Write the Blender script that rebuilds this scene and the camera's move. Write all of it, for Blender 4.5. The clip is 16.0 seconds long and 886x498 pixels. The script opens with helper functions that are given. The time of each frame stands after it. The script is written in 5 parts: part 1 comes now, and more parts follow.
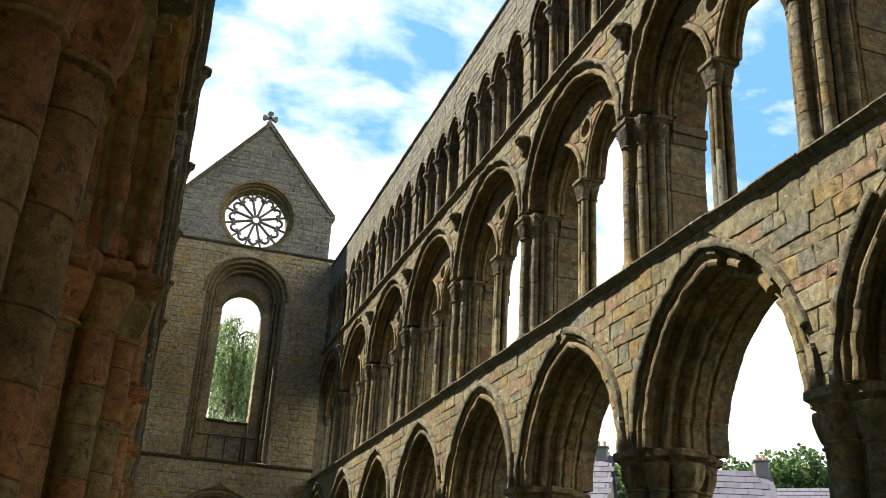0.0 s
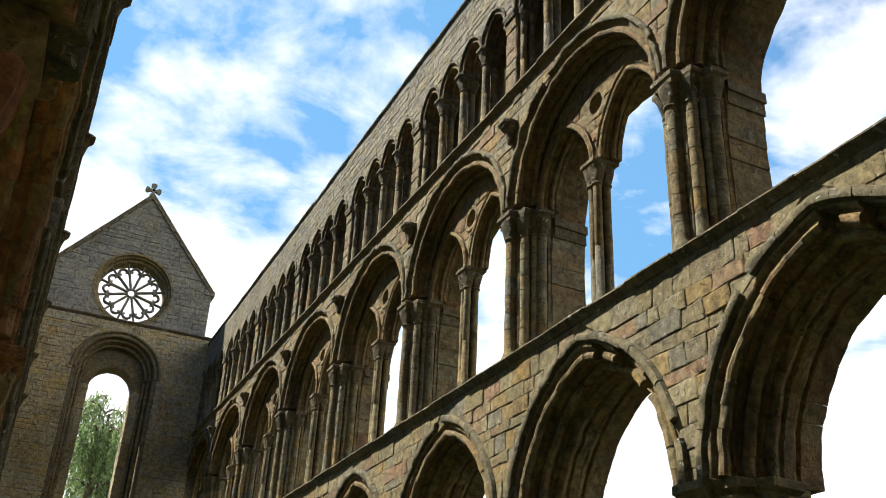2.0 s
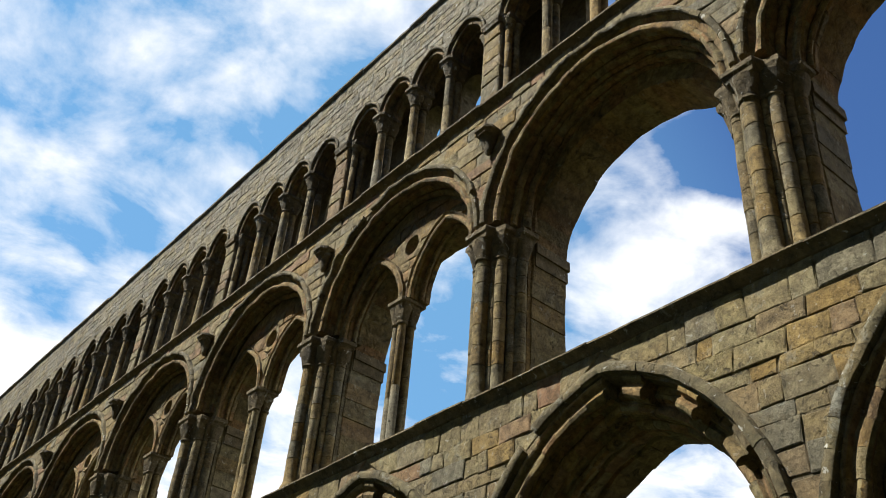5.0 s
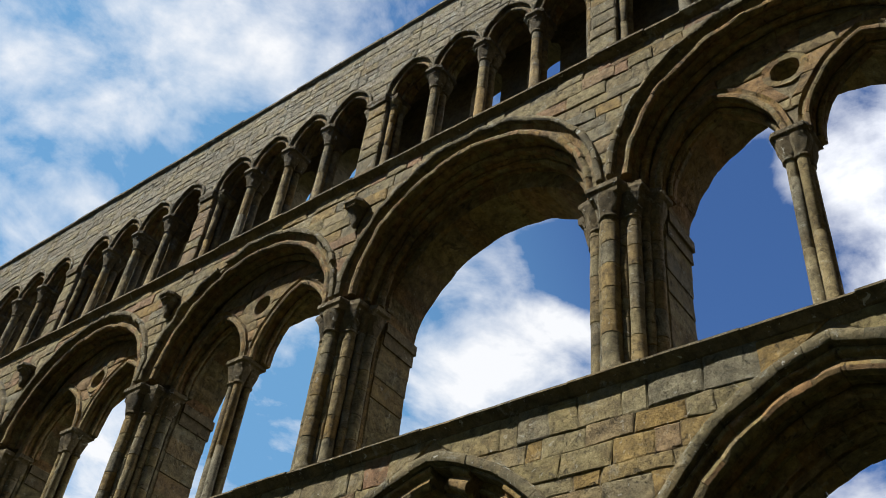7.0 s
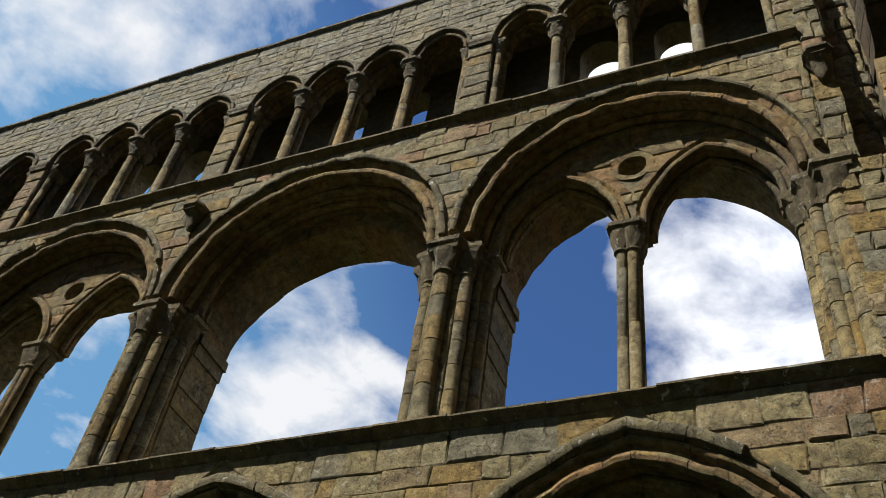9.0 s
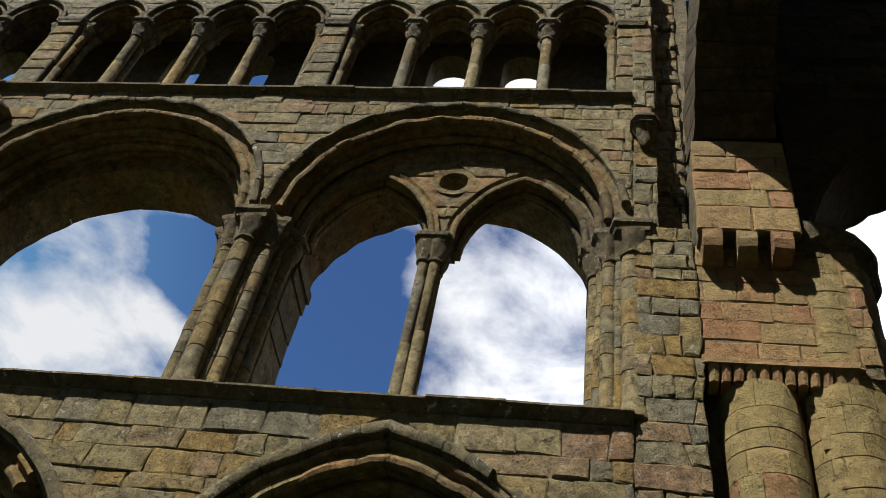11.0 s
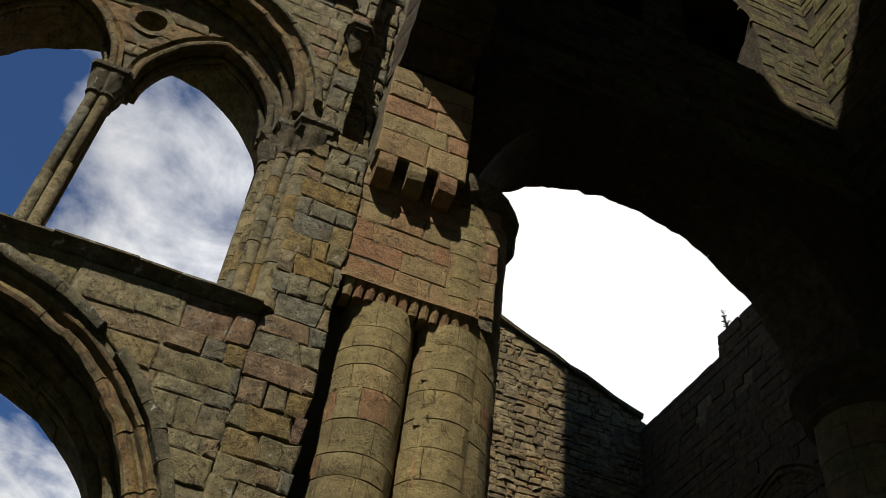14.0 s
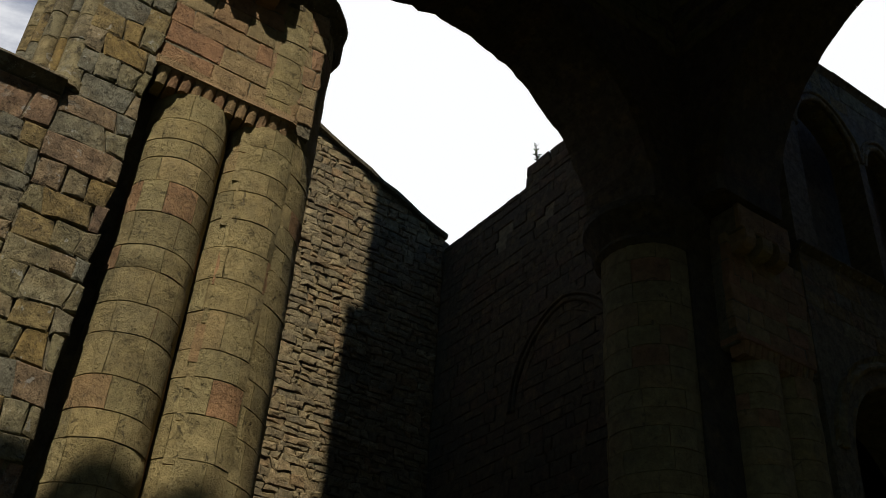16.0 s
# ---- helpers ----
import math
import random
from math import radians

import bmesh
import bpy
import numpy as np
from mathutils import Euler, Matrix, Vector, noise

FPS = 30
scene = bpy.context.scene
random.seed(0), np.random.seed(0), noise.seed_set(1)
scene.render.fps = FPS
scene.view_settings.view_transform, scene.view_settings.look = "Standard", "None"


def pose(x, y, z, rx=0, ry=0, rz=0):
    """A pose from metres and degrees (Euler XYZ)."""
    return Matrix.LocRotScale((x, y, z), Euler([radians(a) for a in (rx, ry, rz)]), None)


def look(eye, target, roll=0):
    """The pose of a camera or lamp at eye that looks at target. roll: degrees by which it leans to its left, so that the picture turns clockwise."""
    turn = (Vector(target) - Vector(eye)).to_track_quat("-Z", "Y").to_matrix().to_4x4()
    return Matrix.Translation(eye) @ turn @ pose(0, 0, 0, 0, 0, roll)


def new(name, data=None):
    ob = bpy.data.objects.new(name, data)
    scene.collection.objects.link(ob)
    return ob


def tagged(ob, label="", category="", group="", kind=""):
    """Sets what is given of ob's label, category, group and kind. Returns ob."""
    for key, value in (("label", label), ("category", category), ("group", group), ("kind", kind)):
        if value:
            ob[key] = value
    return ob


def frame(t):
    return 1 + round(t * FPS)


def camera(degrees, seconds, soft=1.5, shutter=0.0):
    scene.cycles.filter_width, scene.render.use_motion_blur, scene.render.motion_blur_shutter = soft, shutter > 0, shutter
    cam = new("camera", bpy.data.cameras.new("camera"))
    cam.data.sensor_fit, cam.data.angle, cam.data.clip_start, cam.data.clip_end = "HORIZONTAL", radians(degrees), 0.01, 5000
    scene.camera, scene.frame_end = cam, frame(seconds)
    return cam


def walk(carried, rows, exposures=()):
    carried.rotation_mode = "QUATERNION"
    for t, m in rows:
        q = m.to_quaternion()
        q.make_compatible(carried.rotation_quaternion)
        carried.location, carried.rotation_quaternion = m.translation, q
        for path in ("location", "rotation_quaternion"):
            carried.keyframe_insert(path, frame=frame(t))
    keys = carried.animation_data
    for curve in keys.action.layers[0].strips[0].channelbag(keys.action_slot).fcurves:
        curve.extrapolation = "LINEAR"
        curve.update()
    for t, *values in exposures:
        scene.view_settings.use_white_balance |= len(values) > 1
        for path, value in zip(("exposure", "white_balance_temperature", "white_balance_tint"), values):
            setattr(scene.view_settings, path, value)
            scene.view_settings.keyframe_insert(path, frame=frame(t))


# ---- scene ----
cam = camera(49.58, 16.0, soft=0.85)
PATH = [
    (0.0, pose(0, 0, 1.6, 112.280, -3.163, -18.581)),
    (0.5, pose(0, 0, 1.6, 113.289, -3.079, -20.292)),
    (1.0, pose(0, 0, 1.6, 114.617, -2.846, -22.193)),
    (1.5, pose(0, 0, 1.6, 116.068, -2.724, -24.013)),
    (2.0, pose(0, 0, 1.6, 117.705, -2.617, -25.993)),
    (2.5, pose(0, 0, 1.6, 119.224, -2.576, -27.910)),
    (3.0, pose(0, 0, 1.6, 120.771, -2.734, -30.139)),
    (3.5, pose(0, 0, 1.6, 122.120, -2.991, -32.395)),
    (4.0, pose(0, 0, 1.6, 123.550, -3.305, -34.996)),
    (6.5, pose(0, 0, 1.6, 130.533, -5.264, -49.439)),
    (7.0, pose(0, 0, 1.6, 131.966, -5.733, -52.861)),
    (7.5, pose(0, 0, 1.6, 133.153, -6.112, -56.223)),
    (8.0, pose(0, 0, 1.6, 134.276, -6.482, -60.023)),
    (10.5, pose(0, 0, 1.6, 137.286, -7.895, -80.882)),
    (11.0, pose(0, 0, 1.6, 137.704, -8.081, -85.832)),
    (11.5, pose(0, 0, 1.6, 137.903, -7.976, -90.328)),
    (12.0, pose(0, 0, 1.6, 137.876, -7.769, -95.117)),
    (12.5, pose(0, 0, 1.6, 137.542, -7.395, -99.362)),
    (13.0, pose(0, 0, 1.6, 136.884, -6.935, -103.888)),
    (13.5, pose(0, 0, 1.6, 135.910, -6.409, -107.980)),
    (14.0, pose(0, 0, 1.6, 134.432, -5.803, -112.202)),
    (14.5, pose(0, 0, 1.6, 132.528, -5.235, -115.795)),
    (15.0, pose(0, 0, 1.6, 130.033, -4.626, -119.223)),
    (15.5, pose(0, 0, 1.6, 127.400, -4.157, -121.952)),
    (16.0, pose(0, 0, 1.6, 124.291, -3.720, -124.601)),
]
EXPOSURES = [(0.0, 1.78), (1.5, 1.6), (4.0, 1.38), (7.5, 1.0), (10.5, 0.88), (13.0, 0.45), (16.0, 0.14)]
walk(cam, PATH, EXPOSURES)

# World, light and exposure
# Plan: x runs north across the nave, y west along it; the eye stands in an arch of the south arcade.
SUN_EL, SUN_AZ = radians(54), radians(37)          # azimuth counted from south towards west
TO_SUN = Vector((-math.cos(SUN_AZ) * math.cos(SUN_EL), math.sin(SUN_AZ) * math.cos(SUN_EL), math.sin(SUN_EL)))
sun = new("sun", bpy.data.lights.new("sun", "SUN"))
sun.data.energy, sun.data.angle, sun.data.color = 5.0, radians(0.55), (1.0, 0.96, 0.88)
sun.matrix_world = look(TO_SUN * 60, (0, 0, 0))


def ng(tree, kind, **values):
    node = tree.nodes.new(kind)
    for key, value in values.items():
        if key.startswith("i_"):
            node.inputs[int(key[2:])].default_value = value
    return node


def make_world():
    world = bpy.data.worlds.new("sky")
    world.use_nodes = True
    scene.world = world
    t = world.node_tree
    t.nodes.clear()
    out, bg = t.nodes.new("ShaderNodeOutputWorld"), t.nodes.new("ShaderNodeBackground")
    sky = t.nodes.new("ShaderNodeTexSky")
    sky.sky_type, sky.sun_disc = "NISHITA", False
    sky.sun_elevation, sky.sun_rotation = SUN_EL, math.atan2(TO_SUN.x, TO_SUN.y)
    sky.air_density, sky.dust_density, sky.ozone_density = 1.0, 0.3, 3.0
    co = t.nodes.new("ShaderNodeTexCoord")
    sep = t.nodes.new("ShaderNodeSeparateXYZ")
    t.links.new(co.outputs["Generated"], sep.inputs[0])

    def mth(op, a, b=None, clamp=False):
        n = t.nodes.new("ShaderNodeMath")
        n.operation, n.use_clamp = op, clamp
        for k, v in enumerate((a, b)):
            if v is None:
                continue
            if isinstance(v, (int, float)):
                n.inputs[k].default_value = v
            else:
                t.links.new(v, n.inputs[k])
        return n.outputs[0]

    zz = mth("MAXIMUM", sep.outputs[2], 0.08)
    comb = t.nodes.new("ShaderNodeCombineXYZ")
    t.links.new(mth("DIVIDE", sep.outputs[0], zz), comb.inputs[0])
    t.links.new(mth("DIVIDE", sep.outputs[1], zz), comb.inputs[1])
    n1 = t.nodes.new("ShaderNodeTexNoise")
    n1.inputs["Scale"].default_value, n1.inputs["Detail"].default_value = 4.2, 10
    n1.inputs["Roughness"].default_value, n1.inputs["Distortion"].default_value = 0.57, 0.35
    t.links.new(comb.outputs[0], n1.inputs["Vector"])
    n2 = t.nodes.new("ShaderNodeTexNoise")
    n2.inputs["Scale"].default_value, n2.inputs["Detail"].default_value, n2.inputs["Roughness"].default_value = 15.0, 8, 0.55
    t.links.new(co.outputs["Generated"], n2.inputs["Vector"])
    cover, banks = mth("ADD", mth("MULTIPLY", n1.outputs[0], 0.8), mth("ADD", mth("MULTIPLY", n2.outputs[0], 0.32), -0.06)), 0.0
    # cumulus banks: direction and breadth
    high = 0.0
    for d, width, gain in CLOUDS + NE_BANK:
        dot = t.nodes.new("ShaderNodeVectorMath")
        dot.operation = "DOT_PRODUCT"
        t.links.new(co.outputs["Generated"], dot.inputs[0])
        dot.inputs[1].default_value = Vector(d).normalized()
        far = mth("SUBTRACT", 1.0, dot.outputs["Value"])
        bump = mth("MULTIPLY", mth("SUBTRACT", 1.0, mth("DIVIDE", far, 1 - math.cos(radians(width))), True), gain)
        if (d, width, gain) in NE_BANK:
            high = mth("ADD", bump, high)
        else:
            banks = mth("ADD", bump, banks)
    cover = mth("ADD", cover, mth("MAXIMUM", mth("MINIMUM", banks, 0.10), -0.12))
    cover = mth("ADD", cover, high)
    # the sky clears towards the south
    cover = mth("SUBTRACT", cover, mth("MULTIPLY", mth("SUBTRACT", 0.05, sep.outputs[0], True), 0.6))
    # bright cloud low over the north
    low = mth("MULTIPLY", mth("SUBTRACT", 0.55, sep.outputs[2], True), mth("MULTIPLY", mth("ADD", mth("MULTIPLY", sep.outputs[0], 1.2), 0.45, True), 1.3))
    cover = mth("ADD", cover, low)
    ramp = t.nodes.new("ShaderNodeValToRGB")
    ramp.color_ramp.elements[0].position, ramp.color_ramp.elements[0].color = 0.51, (0, 0, 0, 1)
    ramp.color_ramp.elements[1].position, ramp.color_ramp.elements[1].color = 0.76, (1, 1, 1, 1)
    t.links.new(cover, ramp.inputs[0])
    mix = t.nodes.new("ShaderNodeMix")
    mix.data_type = "RGBA"
    # thin haze towards the west
    veil = mth("MINIMUM", mth("MULTIPLY", mth("SUBTRACT", sep.outputs[1], 0.35, True), 0.35), 0.09)
    t.links.new(ramp.outputs[0], mix.inputs[0])
    haze = t.nodes.new("ShaderNodeMix")
    haze.data_type = "RGBA"
    t.links.new(mth("MULTIPLY", veil, 5.5), haze.inputs[0])
    haze.inputs[7].default_value = (3.0, 7.0, 10.5, 1)
    tint = t.nodes.new("ShaderNodeMix")
    tint.data_type, tint.blend_type = "RGBA", "MULTIPLY"
    tint.inputs[0].default_value = 1.0
    t.links.new(sky.outputs[0], tint.inputs[6])
    tint.inputs[7].default_value = (0.82, 1.16, 1.6, 1)
    t.links.new(tint.outputs[2], haze.inputs[6])
    t.links.new(haze.outputs[2], mix.inputs[6])
    # cumulus, brighter where the thick bank stands in the north-east
    white = t.nodes.new("ShaderNodeMix")
    white.data_type = "RGBA"
    t.links.new(mth("MULTIPLY", mth("SUBTRACT", 0.2, sep.outputs[1]), 4.0, True), white.inputs[0])
    white.inputs[6].default_value, white.inputs[7].default_value = (11.6, 11.8, 12.2, 1), (22.5, 22.7, 23.2, 1)
    t.links.new(white.outputs[2], mix.inputs[7])
    t.links.new(mix.outputs[2], bg.inputs[0])
    bg.inputs[1].default_value = 0.04
    t.links.new(bg.outputs[0], out.inputs[0])


# cumulus banks (and gaps, negative) by direction, breadth in degrees and weight
CLOUDS = [
    ((0.622, 0.484, 0.615), 7, 0.20),
    ((0.679, 0.460, 0.573), 5, 0.20),
    ((0.702, 0.102, 0.705), 8, 0.20),
    ((0.273, 0.746, 0.607), 5, 0.20),
    ((0.299, 0.603, 0.740), 9, 0.20),
    ((0.340, 0.486, 0.805), 6, 0.20),
    ((0.201, 0.660, 0.724), 8, 0.20),
    ((0.170, 0.806, 0.567), 7, 0.20),
    ((0.248, 0.775, 0.581), 6, 0.20),
    ((0.154, 0.876, 0.457), 7, 0.20),
    ((0.035, 0.862, 0.506), 6, 0.20),
    ((0.066, 0.760, 0.646), 8, 0.20),
    ((0.161, 0.726, 0.668), 6, 0.20),
    ((0.608, 0.510, 0.608), 7, 0.20),
    ((0.599, 0.515, 0.613), 6, 0.20),
    ((0.718, 0.084, 0.691), 7, 0.20),
    ((0.725, 0.057, 0.686), 7, 0.20),
    ((0.174, 0.849, 0.499), 7, 0.20),
    ((0.037, 0.847, 0.530), 7, 0.20),
    ((0.102, 0.793, 0.601), 5, -0.12),
    ((0.266, 0.708, 0.654), 5, -0.12),
    ((0.379, 0.579, 0.722), 6, -0.12),
    ((0.281, 0.695, 0.662), 4, -0.12),
    ((0.624, 0.429, 0.653), 4, -0.12),
    ((0.700, 0.234, 0.675), 6, -0.12),
    ((0.704, 0.280, 0.653), 8, -0.12),
    ((0.632, 0.430, 0.645), 4, -0.12),
    ((0.076, 0.828, 0.555), 4, -0.12),
    ((0.536, 0.699, 0.473), 5, -0.12),
]
NE_BANK = [((0.66, -0.42, 0.62), 22, 0.55), ((0.4, -0.68, 0.68), 16, 0.5), ((0.531, 0.117, 0.839), 5, 0.5),
           ((0.668, 0.490, 0.560), 6.5, 0.13), ((0.715, 0.075, 0.695), 6, 0.06), ((0.735, 0.0, 0.678), 8, 0.03), ((0.09, 0.95, 0.29), 13, 0.22)]
make_world()


# Materials
def stone_material(name, colours, scale=1.0, bump=0.5, lichen=0.35, dark=0.5, rough=0.92, grain=1.0):
    """Weathered sandstone: a colour for each block, grain, stains, lichen spots and pitting."""
    m = bpy.data.materials.new(name)
    m.use_nodes = True
    t = m.node_tree
    bsdf = t.nodes["Principled BSDF"]
    bsdf.inputs["Roughness"].default_value = rough
    bsdf.inputs["Specular IOR Level"].default_value = 0.2
    geo, info, co = t.nodes.new("ShaderNodeNewGeometry"), t.nodes.new("ShaderNodeObjectInfo"), t.nodes.new("ShaderNodeNewGeometry")
    add = t.nodes.new("ShaderNodeMath")
    add.operation = "ADD"
    t.links.new(geo.outputs["Random Per Island"], add.inputs[0])
    t.links.new(info.outputs["Random"], add.inputs[1])
    fr = t.nodes.new("ShaderNodeMath")
    fr.operation = "FRACT"
    t.links.new(add.outputs[0], fr.inputs[0])
    ramp = t.nodes.new("ShaderNodeValToRGB")
    ramp.color_ramp.interpolation = "LINEAR"
    while len(ramp.color_ramp.elements) < len(colours):
        ramp.color_ramp.elements.new(0.5)
    for k, c in enumerate(colours):
        ramp.color_ramp.elements[k].position = k / (len(colours) - 1)
        ramp.color_ramp.elements[k].color = (c[0] * 1.03, c[1] * 0.985, c[2] * 0.84, 1)
    t.links.new(fr.outputs[0], ramp.inputs[0])

    def noise_tex(s, detail=6, rough_=0.6, dist=0.0):
        n = t.nodes.new("ShaderNodeTexNoise")
        n.inputs["Scale"].default_value, n.inputs["Detail"].default_value = s * scale, detail
        n.inputs["Roughness"].default_value, n.inputs["Distortion"].default_value = rough_, dist
        t.links.new(co.outputs["Position"], n.inputs["Vector"])
        return n.outputs[0]

    def mixc(fac, a, b, mode="MIX", amount=None):
        n = t.nodes.new("ShaderNodeMix")
        n.data_type, n.blend_type = "RGBA", mode
        if isinstance(fac, float):
            n.inputs[0].default_value = fac
        else:
            t.links.new(fac, n.inputs[0])
        for k, v in ((6, a), (7, b)):
            if isinstance(v, tuple):
                n.inputs[k].default_value = (*v, 1)
            else:
                t.links.new(v, n.inputs[k])
        return n.outputs[2]

    def band(src, lo, hi, a=0.0, b=1.0):
        n = t.nodes.new("ShaderNodeMapRange")
        n.inputs[1].default_value, n.inputs[2].default_value, n.inputs[3].default_value, n.inputs[4].default_value = lo, hi, a, b
        t.links.new(src, n.inputs[0])
        return n.outputs[0]

    def grey(value):
        n = t.nodes.new("ShaderNodeCombineXYZ")
        for k in range(3):
            t.links.new(value, n.inputs[k])
        return n.outputs[0]

    def blend(a, b, k):
        n = t.nodes.new("ShaderNodeMath")
        n.operation = "MULTIPLY_ADD"
        t.links.new(b, n.inputs[0])
        n.inputs[1].default_value = k
        t.links.new(a, n.inputs[2])
        return n.outputs[0]

    col = ramp.outputs[0]
    big = noise_tex(0.6, 6, 0.65, 0.4)
    col = mixc(band(big, 0.46, 0.66, 0.0, dark * 0.8), col, (0.075, 0.066, 0.045))          # weather stains
    col = mixc(band(noise_tex(2.1, 6, 0.65), 0.52, 0.70, 0.0, 0.45), col, (0.28, 0.19, 0.075))   # ochre patches
    fine = noise_tex(55, 6, 0.75)
    col = mixc(1.0, col, grey(band(fine, 0.3, 0.7, 0.94 - 0.14 * grain, 0.94 + 0.14 * grain)), "MULTIPLY")
    col = mixc(1.0, col, grey(band(noise_tex(8, 7, 0.7, 0.3), 0.32, 0.68, 0.58 - 0.27 * grain, 0.58 + 0.27 * grain)), "MULTIPLY")
    pits = band(noise_tex(30, 5, 0.65, 0.4), 0.585, 0.635, 0.0, 1.0)
    hollow = band(noise_tex(6.5, 7, 0.72, 1.0), 0.60, 0.655, 0.0, 1.0)
    col = mixc(band(pits, 0, 1, 0.0, 0.3 * grain), col, (0.055, 0.043, 0.026))       # small pits
    col = mixc(band(hollow, 0, 1, 0.0, 0.7 * min(1.0, dark * 1.6)), col, (0.05, 0.041, 0.026))   # soot and moss in the hollows
    col = mixc(band(noise_tex(3.1, 9, 0.75, 0.5), 0.57, 0.63, 0.0, lichen * 0.7), col, (0.26, 0.265, 0.22))   # grey lichen
    spots = band(noise_tex(11, 4, 0.6, 0.6), 0.64, 0.68, 0.0, lichen)
    col = mixc(spots, col, (0.42, 0.42, 0.37))
    t.links.new(col, bsdf.inputs["Base Color"])
    height = blend(noise_tex(5, 6, 0.6, 0.4), fine, 0.35)
    height = blend(height, pits, -0.35)
    height = blend(height, hollow, -0.6)
    bp = t.nodes.new("ShaderNodeBump")
    bp.inputs["Strength"].default_value, bp.inputs["Distance"].default_value = min(1.0, bump * 1.7), 0.05
    t.links.new(height, bp.inputs["Height"])
    t.links.new(bp.outputs[0], bsdf.inputs["Normal"])
    return m


def plain_material(name, colour, rough=0.8, spec=0.3, vary=0.35, size=3.0, metal=0.0, bump=0.2):
    m = bpy.data.materials.new(name)
    m.use_nodes = True
    t = m.node_tree
    bsdf = t.nodes["Principled BSDF"]
    bsdf.inputs["Roughness"].default_value, bsdf.inputs["Metallic"].default_value = rough, metal
    bsdf.inputs["Specular IOR Level"].default_value = spec
    geo, info = t.nodes.new("ShaderNodeNewGeometry"), t.nodes.new("ShaderNodeObjectInfo")
    n = t.nodes.new("ShaderNodeTexNoise")
    n.inputs["Scale"].default_value, n.inputs["Detail"].default_value = size, 6
    t.links.new(geo.outputs["Position"], n.inputs["Vector"])
    sm = t.nodes.new("ShaderNodeMath")
    sm.operation = "ADD"
    t.links.new(n.outputs[0], sm.inputs[0])
    t.links.new(geo.outputs["Random Per Island"], sm.inputs[1])
    ramp = t.nodes.new("ShaderNodeValToRGB")
    ramp.color_ramp.elements[0].position, ramp.color_ramp.elements[1].position = 0.2, 1.4 / 1.6
    ramp.color_ramp.elements[0].color = (*[c * (1 - vary) for c in colour], 1)
    ramp.color_ramp.elements[1].color = (*[min(1, c * (1 + vary)) for c in colour], 1)
    t.links.new(sm.outputs[0], ramp.inputs[0])
    t.links.new(ramp.outputs[0], bsdf.inputs["Base Color"])
    bp = t.nodes.new("ShaderNodeBump")
    bp.inputs["Strength"].default_value, bp.inputs["Distance"].default_value = bump, 0.02
    t.links.new(n.outputs[0], bp.inputs["Height"])
    t.links.new(bp.outputs[0], bsdf.inputs["Normal"])
    return m


OCHRE, TAN, BUFF, GREY, PINK, OLIVE = (0.32, 0.22, 0.08), (0.33, 0.255, 0.125), (0.30, 0.255, 0.15), (0.23, 0.22, 0.175), (0.31, 0.19, 0.12), (0.26, 0.22, 0.115)
PALE = (0.34, 0.30, 0.19)
ashlar_mat = stone_material("nave sandstone ashlar", [OCHRE, TAN, GREY, BUFF, OLIVE, PALE, PINK, BUFF], bump=0.6, lichen=0.3, dark=0.6, grain=1.15)
arch_mat = stone_material("dressed sandstone of arches", [BUFF, TAN, OCHRE, GREY, TAN, OLIVE], bump=0.5, lichen=0.4)
shaft_mat = stone_material("dressed sandstone of shafts", [TAN, BUFF, GREY, OCHRE, PALE], bump=0.55, lichen=0.25, dark=0.75, grain=1.25)
red_mat = stone_material("red sandstone of the crossing", [(0.44, 0.27, 0.15), (0.42, 0.23, 0.13), (0.42, 0.33, 0.17), (0.44, 0.27, 0.14), (0.38, 0.29, 0.15), (0.40, 0.22, 0.12), (0.45, 0.33, 0.17)], bump=0.5, lichen=0.04, dark=0.4, grain=0.6)
shaft_stone_mat = stone_material("tan sandstone of the crossing shafts", [(0.38, 0.29, 0.13), (0.40, 0.32, 0.16), (0.36, 0.28, 0.13), (0.34, 0.28, 0.14), (0.42, 0.34, 0.17), (0.37, 0.29, 0.14), (0.40, 0.31, 0.15), (0.42, 0.22, 0.12)], bump=0.5, lichen=0.04, dark=0.5, grain=0.65)
top_mat = stone_material("lichened ashlar of the wall head", [GREY, (0.33, 0.30, 0.24), PALE, (0.30, 0.285, 0.24), BUFF], bump=0.6, lichen=0.6, grain=0.9)
arcade_mat = stone_material("warm sandstone of the arcades", [OCHRE, (0.33, 0.20, 0.10), TAN, OLIVE, (0.30, 0.19, 0.10), BUFF, OCHRE], bump=0.6, lichen=0.15, dark=0.95, grain=1.2)
south_mat = stone_material("red sandstone of the south arcade", [(0.55, 0.26, 0.11), (0.50, 0.20, 0.09), (0.38, 0.30, 0.14), (0.55, 0.32, 0.15), (0.50, 0.23, 0.10)], bump=0.55, lichen=0.05, dark=0.5)
hood_mat = stone_material("weathered hood moulds", [(0.13, 0.12, 0.085), (0.24, 0.21, 0.125), (0.17, 0.15, 0.1), (0.28, 0.24, 0.15), (0.12, 0.11, 0.08)], bump=0.6, lichen=0.7)
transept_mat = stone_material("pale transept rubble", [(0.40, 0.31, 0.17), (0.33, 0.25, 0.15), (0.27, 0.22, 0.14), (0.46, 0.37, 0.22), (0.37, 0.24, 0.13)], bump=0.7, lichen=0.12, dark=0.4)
core_mat = stone_material("mortar and rubble core", [(0.22, 0.19, 0.13), (0.25, 0.21, 0.14)], bump=0.55, lichen=0.1)
cap_mat = stone_material("blackened string course", [(0.17, 0.14, 0.09), (0.22, 0.18, 0.115), (0.14, 0.12, 0.08)], bump=0.6, lichen=0.6)
